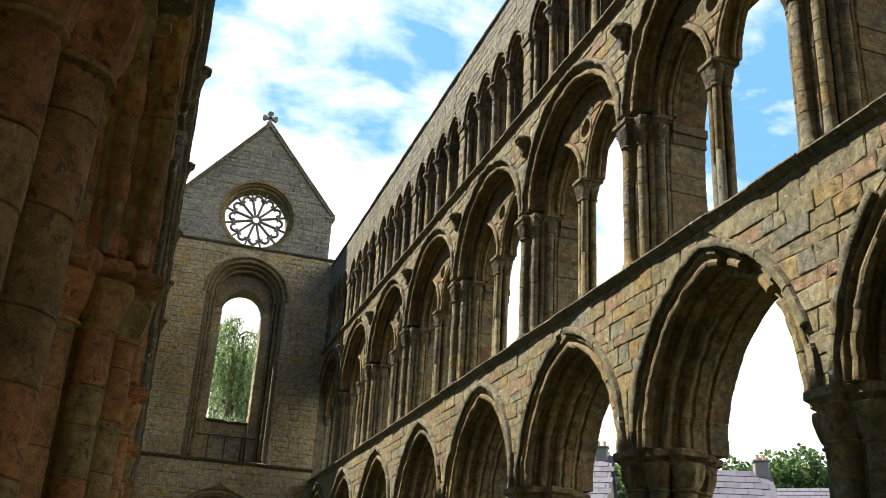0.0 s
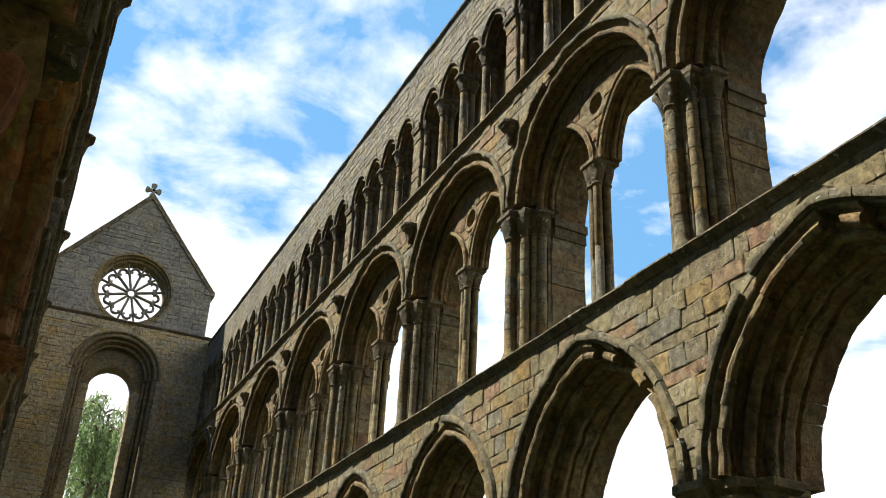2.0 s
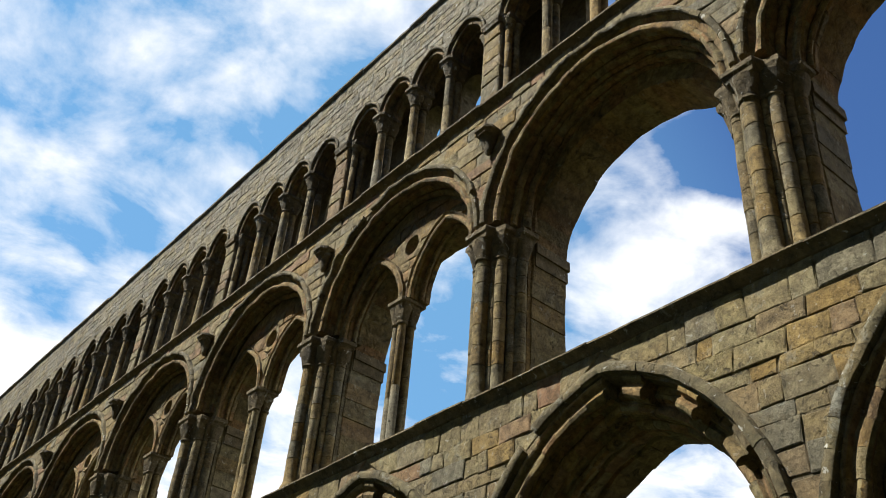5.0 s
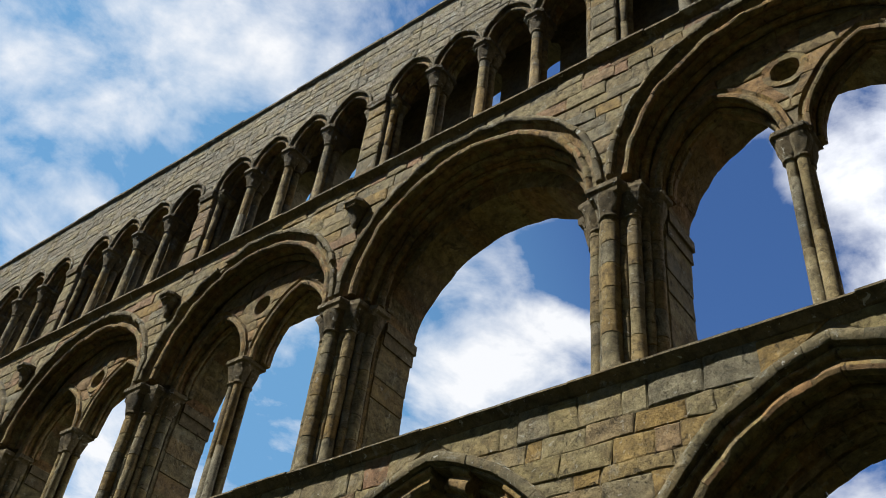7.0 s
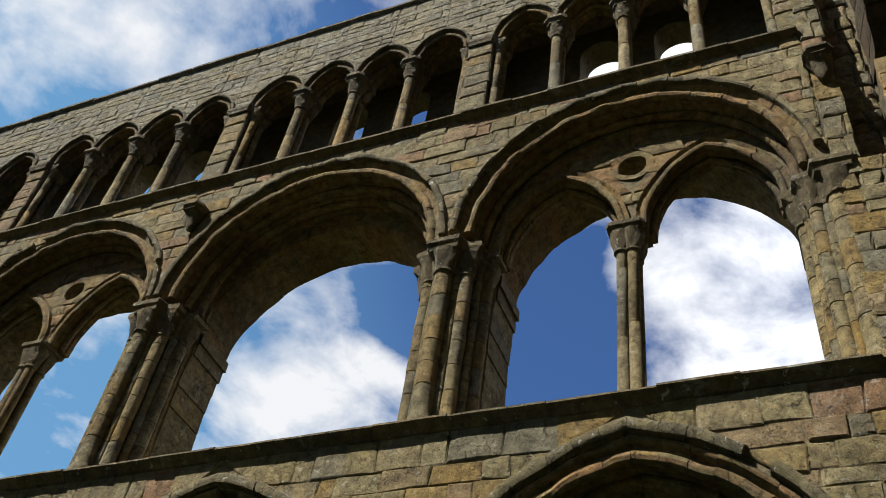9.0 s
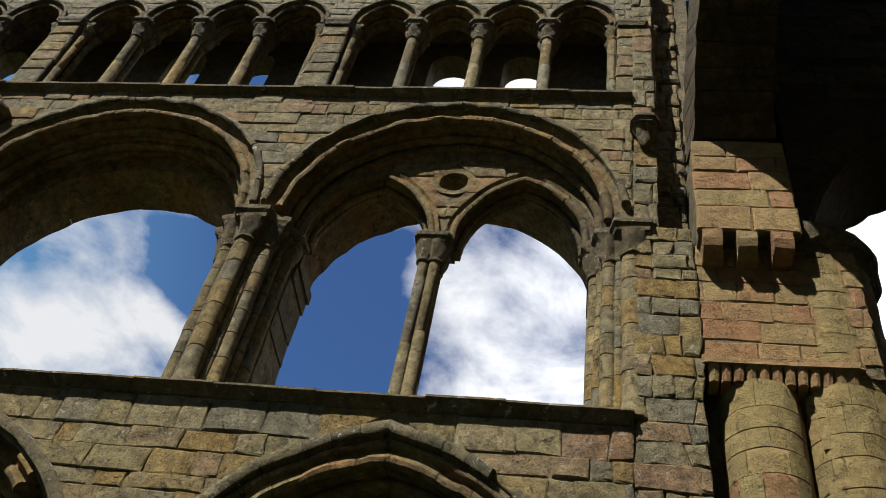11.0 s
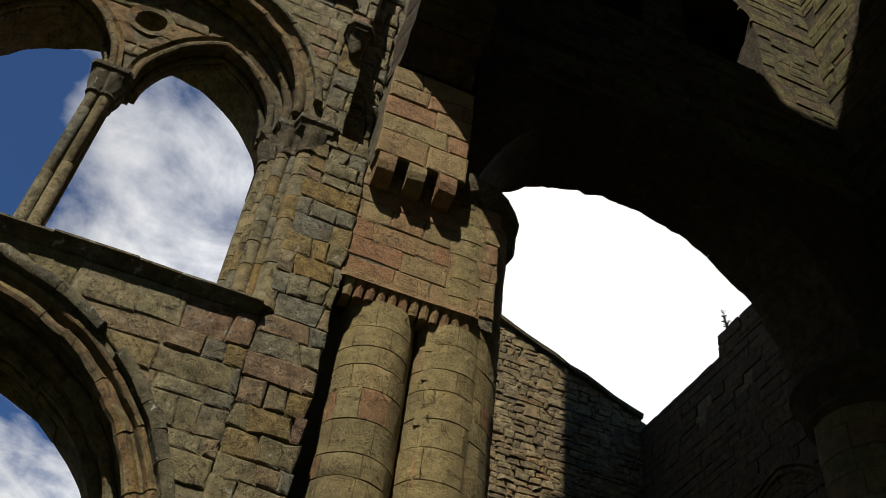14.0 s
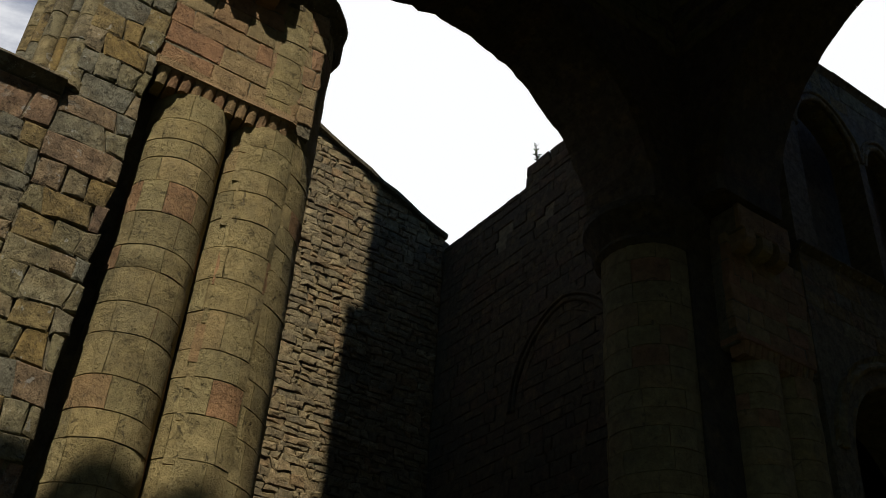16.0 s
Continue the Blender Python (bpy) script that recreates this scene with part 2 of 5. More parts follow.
gable_mat = stone_material("grey gable ashlar", [(0.32, 0.31, 0.28), (0.38, 0.35, 0.29), (0.28, 0.275, 0.26), (0.34, 0.325, 0.28)], bump=0.5, lichen=0.3)
west_mat = stone_material("west wall ashlar", [(0.60, 0.47, 0.26), (0.52, 0.47, 0.35), (0.57, 0.49, 0.32), (0.60, 0.45, 0.20), (0.53, 0.48, 0.36)], bump=0.5, lichen=0.2)
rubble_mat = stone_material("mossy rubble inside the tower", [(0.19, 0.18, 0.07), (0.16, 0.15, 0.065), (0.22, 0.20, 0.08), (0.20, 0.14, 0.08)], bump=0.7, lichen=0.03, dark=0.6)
# stone colour lowered to carry the shade of tower, transept and choir
shade_dark_mat = stone_material("masonry coloured dark for shade, tower and transept", [(0.12, 0.095, 0.06), (0.10, 0.08, 0.05), (0.13, 0.085, 0.055)], bump=0.6, lichen=0.05, dark=0.6)


# Mesh helpers
class Buf:
    """Vertices and faces of one mesh in the making."""

    def __init__(self):
        self.v, self.f = [], []

    def add(self, verts, faces):
        n = len(self.v)
        self.v += verts
        self.f += [tuple(i + n for i in f) for f in faces]
        return self

    def worn(self, amount, size=5.0):
        if amount:
            self.v = [Vector(p) + noise.noise_vector(Vector(p) * size) * amount for p in self.v]
        return self

    def mesh(self, name, mat, smooth=False):
        me = bpy.data.meshes.new(name)
        me.from_pydata([tuple(p) for p in self.v], [], self.f)
        me.materials.append(mat)
        if smooth:
            me.polygons.foreach_set("use_smooth", [True] * len(me.polygons))
            me.set_sharp_from_angle(angle=radians(35))
        me.update()
        return me


def part(name, buf, material, parent, label="", smooth=False):
    me = buf if isinstance(buf, bpy.types.Mesh) else buf.mesh(name, material, smooth)
    ob = new(name, me)
    ob.parent = parent
    return tagged(ob, label)


def thing(name, label, category, group="", kind="", at=(0, 0, 0)):
    ob = new(name)
    ob.empty_display_size = 0.3
    ob.location = at
    return tagged(ob, label, category, group, kind)


def side(face, along, sign):
    """A wall's own frame: u along the wall, w out of its face, z up. sign: which way the face looks along the other axis."""
    if along == "y":
        return lambda u, w, z: Vector((face + sign * w, u, z))
    return lambda u, w, z: Vector((u, face + sign * w, z))


rng = random.Random(7)


def prism(buf, P, u0, u1, w0, w1, z0, z1, ch=0.0):
    """A squared block; ch chamfers the edges of the face at w1."""
    if not ch:
        v = [P(u, w, z) for w in (w0, w1) for u, z in ((u0, z0), (u1, z0), (u1, z1), (u0, z1))]
        return buf.add(v, [(0, 1, 2, 3), (4, 5, 6, 7), (0, 1, 5, 4), (1, 2, 6, 5), (2, 3, 7, 6), (3, 0, 4, 7)])
    return block(buf, P, [(u0, z0), (u1, z0), (u1, z1), (u0, z1)], w1, w1 - w0, ch)


def block(buf, P, poly, w, depth, ch=0.012, jit=0.0):
    """A dressed stone with worn, uneven edges and face; poly: four corners (u, z)."""
    cu, cz = sum(p[0] for p in poly) / 4, sum(p[1] for p in poly) / 4
    ring = []
    for i in range(4):
        (u0, z0), (u1, z1) = poly[i], poly[(i + 1) % 4]
        t = rng.uniform(0.3, 0.7)
        ring.append(poly[i])
        ring.append((u0 + (u1 - u0) * t + rng.uniform(-0.4, 0.4) * jit, z0 + (z1 - z0) * t + rng.uniform(-0.4, 0.4) * jit))
    v = [P(u, w - depth, z) for u, z in ring]
    v += [P(u, w - ch * rng.uniform(0.8, 1.6), z) for u, z in ring]
    for k, (u, z) in enumerate(ring):
        du, dz = cu - u, cz - z
        ln = math.hypot(du, dz) + 1e-6
        c = min(ch * rng.uniform(1.0, 2.6) * (1.3 if k % 2 == 0 else 1.0), ln * 0.4) / ln
        v.append(P(u + du * c, w + rng.uniform(-0.3, 0.15) * jit, z + dz * c))
    v.append(P(cu + rng.uniform(-0.05, 0.05), w + rng.uniform(-0.3, 0.6) * jit, cz + rng.uniform(-0.03, 0.03)))
    f = []
    for i in range(8):
        j = (i + 1) % 8
        f += [(i, j, 8 + j, 8 + i), (8 + i, 8 + j, 16 + j, 16 + i), (16 + i, 16 + j, 24)]
    return buf.add(v, f)


def lathe(buf, P, u, w, prof, n=12, a0=0.0, a1=360.0):
    """A turned form round an upright axis; prof: (radius, z)."""
    closed = abs(a1 - a0) > 359
    m = n if closed else n + 1
    v = []
    for r, z in prof:
        for k in range(m):
            a = radians(a0 + (a1 - a0) * k / n)
            v.append(P(u + r * math.cos(a), w + r * math.sin(a), z))
    f = []
    for i in range(len(prof) - 1):
        for k in range(n):
            j = (k + 1) % m if closed else k + 1
            f.append((i * m + k, i * m + j, (i + 1) * m + j, (i + 1) * m + k))
    f.append(tuple(range(m)))
    f.append(tuple((len(prof) - 1) * m + k for k in range(m)))
    return buf.add(v, f)


def drum_profile(r, z0, z1, step, groove=0.008, taper=0.0):
    """A shaft built of drums: thin joints between slightly unequal stones."""
    prof, z = [(r, z0)], z0
    while z < z1 - step * 0.6:
        z += step * rng.uniform(0.75, 1.25)
        if z > z1 - 0.1:
            break
        k = r * rng.uniform(0.97, 1.025)
        prof += [(prof[-1][0], z - 0.007), (r - groove, z), (k, z + 0.007)]
    prof.append((prof[-1][0], z1))
    return prof


def cap_profile(r, z0, z1, spread):
    """A necking ring, a hollow bell and the block under the abacus."""
    h = z1 - z0
    return [(r, z0), (r * 1.22, z0 + 0.02), (r * 1.22, z0 + 0.05), (r * 1.02, z0 + 0.07), (r * 1.05, z0 + h * 0.35),
            (r * 1.22, z0 + h * 0.62), (spread * 0.98, z0 + h * 0.9), (spread, z1)]


def arch_point(c, zs, e, R, s):
    """A point of a two-centred arch (round where e is 0), s from -1 (left springing) by 0 (apex) to 1."""
    top = math.acos(max(-1, min(1, e / R)))
    a = top * (1 - abs(s))
    u = R * math.cos(a) - e
    return (c + (u if s > 0 else -u), zs + R * math.sin(a))


def arch_half(zs, e, R, z):
    """Half the width of an arch of that radius at a height; 0 above it."""
    d = R * R - (z - zs) ** 2
    return max(0.0, math.sqrt(d) - e) if d > 0 else 0.0


def arch_slab(buf, P, u0, u1, c, zs, e, R, ztop, w0, w1, n=20, stilt=0.0):
    """A solid panel of wall over an arch, from the springing to ztop."""
    pts = [(c - (R - e), zs)] if stilt else []
    pts += [arch_point(c, zs + stilt, e, R, -1 + 2 * i / n) for i in range(n + 1)]
    pts += [(c + (R - e), zs)] if stilt else []
    low = [(u0, zs)] + pts + [(u1, zs)]
    top = [(u0, ztop)] + [(u, ztop) for u, _ in pts] + [(u1, ztop)]
    m = len(low)
    v = [P(u, w, z) for w in (w0, w1) for u, z in low] + [P(u, w, z) for w in (w0, w1) for u, z in top]
    f = []
    for i in range(m - 1):
        a, b, cc, d = i, i + 1, m + i, m + i + 1
        ta, tb, tc, td = 2 * m + i, 2 * m + i + 1, 3 * m + i, 3 * m + i + 1
        f += [(a, b, tb, ta), (cc, d, td, tc), (a, b, d, cc), (ta, tb, td, tc)]
    f += [(0, m, 3 * m, 2 * m), (m - 1, 2 * m - 1, 4 * m - 1, 3 * m - 1)]
    return buf.add(v, f)


def roll(Rin, Rout, w0, w1, r=0.06):
    """The section of an arch stone with a round moulding on its arris, a hollow and, where there is room, a bead: (radius, w)."""
    p, b = [(Rout, w0)], 0.55 * r
    if Rout - Rin > 2.6 * r + 2 * b:
        p.append((Rin + 2.6 * r + 2 * b, w0))
        for k in range(5):
            a = radians(20 + 150 * k / 4)
            p.append((Rin + 2.6 * r + b + b * math.cos(a), w0 - 0.4 * b + b * math.sin(a)))
    p += [(Rin + 2.45 * r, w0 - 0.75 * r), (Rin + 2.05 * r, w0 - 0.8 * r)]
    for k in range(7):
        a = radians(20 + 220 * k / 6)
        p.append((Rin + r + r * math.cos(a), w0 - r + r * math.sin(a)))
    p += [(Rin + 0.75 * r, w0 - 2.3 * r), (Rin + 0.5 * r, w0 - 2.7 * r), (Rin + 0.3 * r, w0 - 2.9 * r), (Rin + 0.3 * r, w1), (Rout, w1)]
    return p


def hood_section(R0, R1, proud):
    m, h = (R0 + R1) / 2, (R1 - R0) / 2
    p = [(R0, -0.04), (R0, proud * 0.25), (R0 + 0.012, proud * 0.5)]
    for k in range(6):
        a = radians(190 - 200 * k / 5)
        p.append((m + h * 0.9 * math.cos(a), proud * 0.62 + proud * 0.42 * math.sin(a)))
    return p + [(R1, proud * 0.35), (R1, -0.04)]


def voussoirs(P, c, zs, e, section, n, skip=(), wear=0.012, gap=0.0015, sub=2, stilt=0.0, jit=0.004):
    """The stones of one ring, as a list of Bufs: n on either side of the apex."""
    out = []
    Rm = sum(r for r, _ in section) / len(section)
    for k in range(-n, n):
        if k in skip:
            continue
        s0, s1 = k / n + gap / Rm, (k + 1) / n - gap / Rm
        dr, dw = rng.uniform(-jit, jit), rng.uniform(-jit, jit)
        v, f, m = [], [], len(section)
        for i in range(sub + 1):
            s = s0 + (s1 - s0) * i / sub
            for r, w in section:
                u, z = arch_point(c, zs + stilt, e, r + dr, max(-1, min(1, s)) if abs(s) > 1e-6 else (1e-6 if k >= 0 else -1e-6))
                v.append(P(u, w + dw, z))
        for i in range(sub):
            for j in range(m):
                jj = (j + 1) % m
                f.append((i * m + j, i * m + jj, (i + 1) * m + jj, (i + 1) * m + j))
        f += [tuple(range(m)), tuple(sub * m + j for j in range(m))]
        out.append(Buf().add(v, f).worn(wear, 4.5))
    return out


def courses(z0, z1, h):
    zs, z = [z0], z0
    while z < z1 - h * 0.7:
        z = min(z1, z + h * rng.uniform(0.72, 1.32))
        if z1 - z < h * 0.5:
            z = z1
        zs.append(z)
    if zs[-1] < z1:
        zs.append(z1)
    return zs


def stones(P, left, right, zs, width, w=0.0, depth=0.1, joint=0.002, jit=0.016, proud=0.016, ch=0.009):
    """Coursed stones between two edges, each a function of height. A list of (Buf, u, z)."""
    out = []
    for z0, z1 in zip(zs, zs[1:]):
        l0, l1, r0, r1 = left(z0), left(z1), right(z0), right(z1)
        a, b = max(l0, l1), min(r0, r1)
        cuts = []
        if b - a > width * 0.5:
            u = a + rng.uniform(0.15, 0.9) * width
            while u < b - width * 0.3:
                cuts.append(u)
                u += width * rng.uniform(0.5, 1.7)
        edges = [(l0, l1)] + [(u + rng.uniform(-jit, jit), u + rng.uniform(-jit, jit)) for u in cuts] + [(r0, r1)]
        for (a0, a1), (b0, b1) in zip(edges, edges[1:]):
            if (b0 - a0) + (b1 - a1) < 0.1:
                continue
            g = joint
            b0, b1 = max(b0, a0 + 3 * g), max(b1, a1 + 3 * g)
            poly = [(a0 + g, z0 + g), (b0 - g, z0 + g), (b1 - g, z1 - g), (a1 + g, z1 - g)]
            poly = [(u + rng.uniform(-jit, jit), z + rng.uniform(-jit, jit)) for u, z in poly]
            buf = Buf()
            block(buf, P, poly, w + rng.uniform(-0.3, 1.0) * proud, depth, ch, jit * 0.8)
            out.append((buf, (a0 + b0) / 2, (z0 + z1) / 2))
    return out


def lay(pieces, name, mat, parent, near, limit=280, label="", smooth=False):
    """Pieces nearest to a stretch of the plan become parts of their own; the rest is joined."""
    pieces = sorted(pieces, key=lambda p: abs(p[1] - near))
    for buf, *_ in pieces[:limit]:
        part(name, buf, mat, parent, label, smooth)
    rest = Buf()
    for buf, *_ in pieces[limit:]:
        rest.add(buf.v, buf.f)
    if rest.v:
        tagged(part("more_" + name + "s", rest, mat, parent, "", smooth), kind="stuff")
# ---- nave walls ----
BAY, FIRST = 4.14, -0.42
PIERS = [FIRST + BAY * k for k in range(10)]
MIDS = [FIRST + BAY * (k + 0.5) for k in range(9)]
THICK = 1.22
A_SPRING, A_E = 4.2, 0.46                  # arcade arches
T_SPRING, T_STILT = 9.45, 0.10             # triforium arches
C_SPRING, C_E = 13.72, 0.16                # clerestory arches
STRING_LOW, STRING_HIGH, TOP = 6.92, 11.9, 15.62


def moulded_run(P, u0, u1, z, section, step, wear=0.01, gap=0.0015):
    """A string course of stones laid end to end; section: (w, z below the top)."""
    out, u = [], u0
    while u < u1 - 0.02:
        v = min(u1, u + step * rng.uniform(0.6, 1.3))
        if u1 - v < step * 0.3:
            v = u1
        du, dz = rng.uniform(-0.008, 0.012), rng.uniform(-0.008, 0.008)
        m, vs, fs, sub = len(section), [], [], 3
        for i in range(sub + 1):
            x = u + gap + (v - u - 2 * gap) * i / sub
            vs += [P(x, w + du, z + dz - d) for w, d in section]
        for i in range(sub):
            for j in range(m):
                jj = (j + 1) % m
                fs.append((i * m + j, i * m + jj, (i + 1) * m + jj, (i + 1) * m + j))
        fs += [tuple(range(m)), tuple(sub * m + j for j in range(m))]
        out.append((Buf().add(vs, fs).worn(wear, 5), (u + v) / 2, z))
        u = v
    return out


STRING_SECTION = [(-0.05, 0.0), (0.06, 0.005), (0.11, 0.03), (0.115, 0.055), (0.08, 0.08), (0.035, 0.10), (0.015, 0.13), (-0.05, 0.15)]
SLIM_SECTION = [(-0.05, 0.0), (0.05, 0.01), (0.10, 0.03), (0.10, 0.065), (0.05, 0.10), (0.0, 0.14), (-0.05, 0.14)]


def shaft_mesh(P, r, z0, z1, step=0.45, n=12):
    return lathe(Buf(), P, 0, 0, drum_profile(r, z0, z1, step), n).worn(0.006, 6)


def slab_outline(buf, P, outline, z0, z1, inset=0.035):
    """A flat moulded slab (an abacus or plinth) over an outline of (u, w)."""
    m = len(outline)
    cu, cw = sum(p[0] for p in outline) / m, sum(p[1] for p in outline) / m

    def ring(k, z):
        return [P(cu + (u - cu) * k, w + (cw - w) * (1 - k), z) for u, w in outline]
    size = max(abs(u - cu) for u, _ in outline)
    k = 1 - inset / size
    v = ring(k - 0.06, z0) + ring(k, z0 + (z1 - z0) * 0.35) + ring(1, z0 + (z1 - z0) * 0.55) + ring(1, z1 - 0.015) + ring(0.98, z1)
    f = [tuple(range(m)), tuple(4 * m + i for i in range(m))]
    for r in range(4):
        for i in range(m):
            j = (i + 1) % m
            f.append((r * m + i, r * m + j, (r + 1) * m + j, (r + 1) * m + i))
    return buf.add(v, f)


def leaf_capital(buf, P, u, w, r, z0, z1, spread, lobes=6):
    """A bell carved with broad worn leaves."""
    n, rows = lobes * 4, 7
    v, f = [], []
    for i in range(rows):
        t = i / (rows - 1)
        base = r * 1.02 + (spread - r) * t ** 1.7
        for k in range(n):
            a = 2 * math.pi * k / n
            rr = base + 0.34 * r * math.sin(t * math.pi) ** 0.7 * (0.5 + 0.5 * math.cos(lobes * a)) * (1 if i < rows - 1 else 0)
            v.append(P(u + rr * math.cos(a), w + rr * math.sin(a), z0 + (z1 - z0) * t))
    for i in range(rows - 1):
        for k in range(n):
            j = (k + 1) % n
            f.append((i * n + k, i * n + j, (i + 1) * n + j, (i + 1) * n + k))
    f += [tuple(range(n)), tuple((rows - 1) * n + k for k in range(n))]
    buf.add(v, f)
    return lathe(buf, P, u, w, [(r, z0 - 0.05), (r * 1.2, z0 - 0.035), (r * 1.2, z0 - 0.01), (r, z0 + 0.005)], 12)


def nave_wall(name, face, sign, bays, label, open_bays=(1,), near=3.0, fine=True, moulding=None, facing_mat=None, set_back=None):
    P = face if callable(face) else side(face, "y", sign)
    wall = thing(name, label, "wall", kind="structure")
    core = Buf()
    ash, vous, strings, hoods = [], [], [], []
    first, last = PIERS[bays[0]], PIERS[bays[-1] + 1]

    # arcade
    for b in bays:
        c = MIDS[b]
        lo, hi = PIERS[b], PIERS[b + 1]
        arch_slab(core, P, lo, hi, c, A_SPRING, A_E, 2.31, 6.72, -0.012, -THICK)
        for sec, n, sub, store in ((hood_section(2.33, 2.46, 0.085), 13, 2, hoods), (roll(2.10, 2.33, 0.0, -0.26, 0.062), 12, 2, vous),
                            (roll(2.01, 2.33, -0.25, -0.50, 0.065), 12, 2, vous), (roll(1.95, 2.33, -0.49, -0.80, 0.065), 12, 2, vous), (roll(2.02, 2.33, -0.80, -THICK - 0.06, 0.06), 12, 2, vous)):
            skip = {k for k in range(-n, n) if store is hoods and rng.random() < 0.04}
            if fine and b in (1, 2) and sec[0] == (2.33, 0.0) and store is vous:
                skip = {-9, -7, -6, -4, -3, -1} if b == 1 else {-7, -5, -4, -2}
            store += [(q, c, 5.0) for q in voussoirs(P, c, A_SPRING, A_E, sec, n, skip, sub=sub, wear=0.022, gap=0.0015, jit=0.006)]
        prism(core, P, lo, hi, -THICK, -0.01, 6.70, 6.88)
        # triforium
        arch_slab(core, P, lo, hi, c, T_SPRING, 0, 1.95, 11.78, -0.012, -THICK, stilt=T_STILT, n=28)
        rings = [(roll(1.77, 1.96, 0.0, -0.26, 0.055), 14), (roll(1.69, 1.96, -0.24, -0.42, 0.055), 14)]
        if b in open_bays:
            rings.append((roll(1.61, 1.96, -0.40, -0.62, 0.06), 14))
        # the deep rear arch, flatter than the face
        vous += [(q, c, 10.5) for q in voussoirs(P, c, 9.13, 0.0, [(2.36, -0.60), (1.75, -0.60), (1.71, -0.66), (1.71, -THICK - 0.02), (2.36, -THICK - 0.02)], 12, wear=0.02, gap=0.0008)]
        for sec, n in rings:
            vous += [(q, c, 10.5) for q in voussoirs(P, c, T_SPRING, 0, sec, n, wear=0.02, stilt=T_STILT, gap=0.0012, jit=0.005)]
        skip = {k for k in range(-17, 17) if rng.random() < 0.02}
        hoods += [(q, c, 10.5) for q in voussoirs(P, c, T_SPRING, 0, hood_section(1.96, 2.055, 0.075), 17, skip, wear=0.026, stilt=T_STILT, gap=0.0015, jit=0.006)]
        if b not in open_bays:
            tympanum(core, vous, P, c)
        # clerestory screen of four arches before a wall passage
        prism(core, P, lo, hi, -THICK, -0.01, 11.72, 11.86)
        for k in range(4):
            cc = c + (-1.41, -0.47, 0.47, 1.41)[k]
            u0 = lo if k == 0 else cc - 0.47
            u1 = hi if k == 3 else cc + 0.47
            arch_slab(core, P, u0, u1, cc, C_SPRING, C_E, 0.60, TOP - 0.12, -0.011, -0.36, 12)
            vous += [(q, cc, 14) for q in voussoirs(P, cc, C_SPRING, C_E, roll(0.52, 0.61, 0.0, -0.18, 0.03), 5, wear=0.008)]
            vous += [(q, cc, 14) for q in voussoirs(P, cc, C_SPRING, C_E, roll(0.47, 0.61, -0.18, -0.37, 0.03), 5, wear=0.008)]
            hoods += [(q, cc, 14) for q in voussoirs(P, cc, C_SPRING, C_E, hood_section(0.61, 0.665, 0.05), 4, wear=0.006)]
        prism(core, P, lo, hi, -THICK - 0.02, -0.34, 14.62, TOP - 0.12)
        for k, (cc, r) in enumerate(((c - 0.55, 0.30), (c + 0.55, 0.30))):
            arch_slab(core, P, lo if k == 0 else c, c if k == 0 else hi, cc, 13.95, 0.0, r, 14.7, -0.86, -THICK - 0.02, 12)
        for u0, u1 in ((lo, c - 0.85), (c - 0.25, c + 0.25), (c + 0.85, hi)):
            prism(core, P, u0, u1, -THICK - 0.02, -0.86, 12.5, 13.95)
        prism(core, P, lo, hi, -THICK - 0.02, -0.86, 11.8, 12.5)

    # coursed facing of the spandrels
    def facing(z_lo, z_hi, mids, e, R, zs, h, width):
        for z0, z1 in zip(*(lambda q: (q, q[1:]))(courses(z_lo, z_hi, h))):
            edges = [first] + [m for m in mids] + [last]
            for k in range(len(edges) - 1):
                a, b2 = edges[k], edges[k + 1]
                left = (lambda z, a=a, k=k: a + (arch_half(zs, e, R, z) if k else 0.0))
                right = (lambda z, b2=b2, k=k: b2 - (arch_half(zs, e, R, z) if k < len(edges) - 2 else 0.0))
                if right((z0 + z1) / 2) - left((z0 + z1) / 2) > 0.06:
                    ash.extend(stones(P, left, right, [z0, z1], width, depth=0.06, proud=0.007 if z_lo > 13 else 0.016))
    mids = [MIDS[b] for b in bays]
    facing(A_SPRING, 6.78, mids, A_E, 2.40, A_SPRING, 0.215, 0.34)
    facing(T_SPRING, 11.77, mids, 0, 2.02, T_SPRING + T_STILT, 0.20, 0.33)
    four = [MIDS[b] + d for b in bays for d in (-1.41, -0.47, 0.47, 1.41)]
    facing(C_SPRING, TOP - 0.1, four, C_E, 0.64, C_SPRING, 0.17, 0.32)
    strings += moulded_run(P, first, last, STRING_LOW, STRING_SECTION, 0.9, 0.014)
    strings += moulded_run(P, first, last, STRING_HIGH, SLIM_SECTION, 0.8, 0.009)
    strings += moulded_run(P, first, last, TOP, [(-THICK, 0.0), (0.02, 0.0), (0.05, 0.03), (0.05, 0.08), (0.0, 0.12), (-THICK, 0.12)], 0.9, 0.012)

    part("core", core, core_mat, wall, "rubble core and mortar")
    lim = 280 if fine else 60
    lay([q for q in ash if q[2] < 13.6], "stone", facing_mat or ashlar_mat, wall, near, lim)
    lay([q for q in ash if q[2] >= 13.6], "head_stone", facing_mat or top_mat, wall, near, lim // 2)
    lay(vous, "voussoir", moulding or arch_mat, wall, near, lim, smooth=True)
    lay(hoods, "hood_stone", hood_mat, wall, near, lim, smooth=True)
    lay(strings, "string_stone", cap_mat, wall, near, lim, smooth=True)

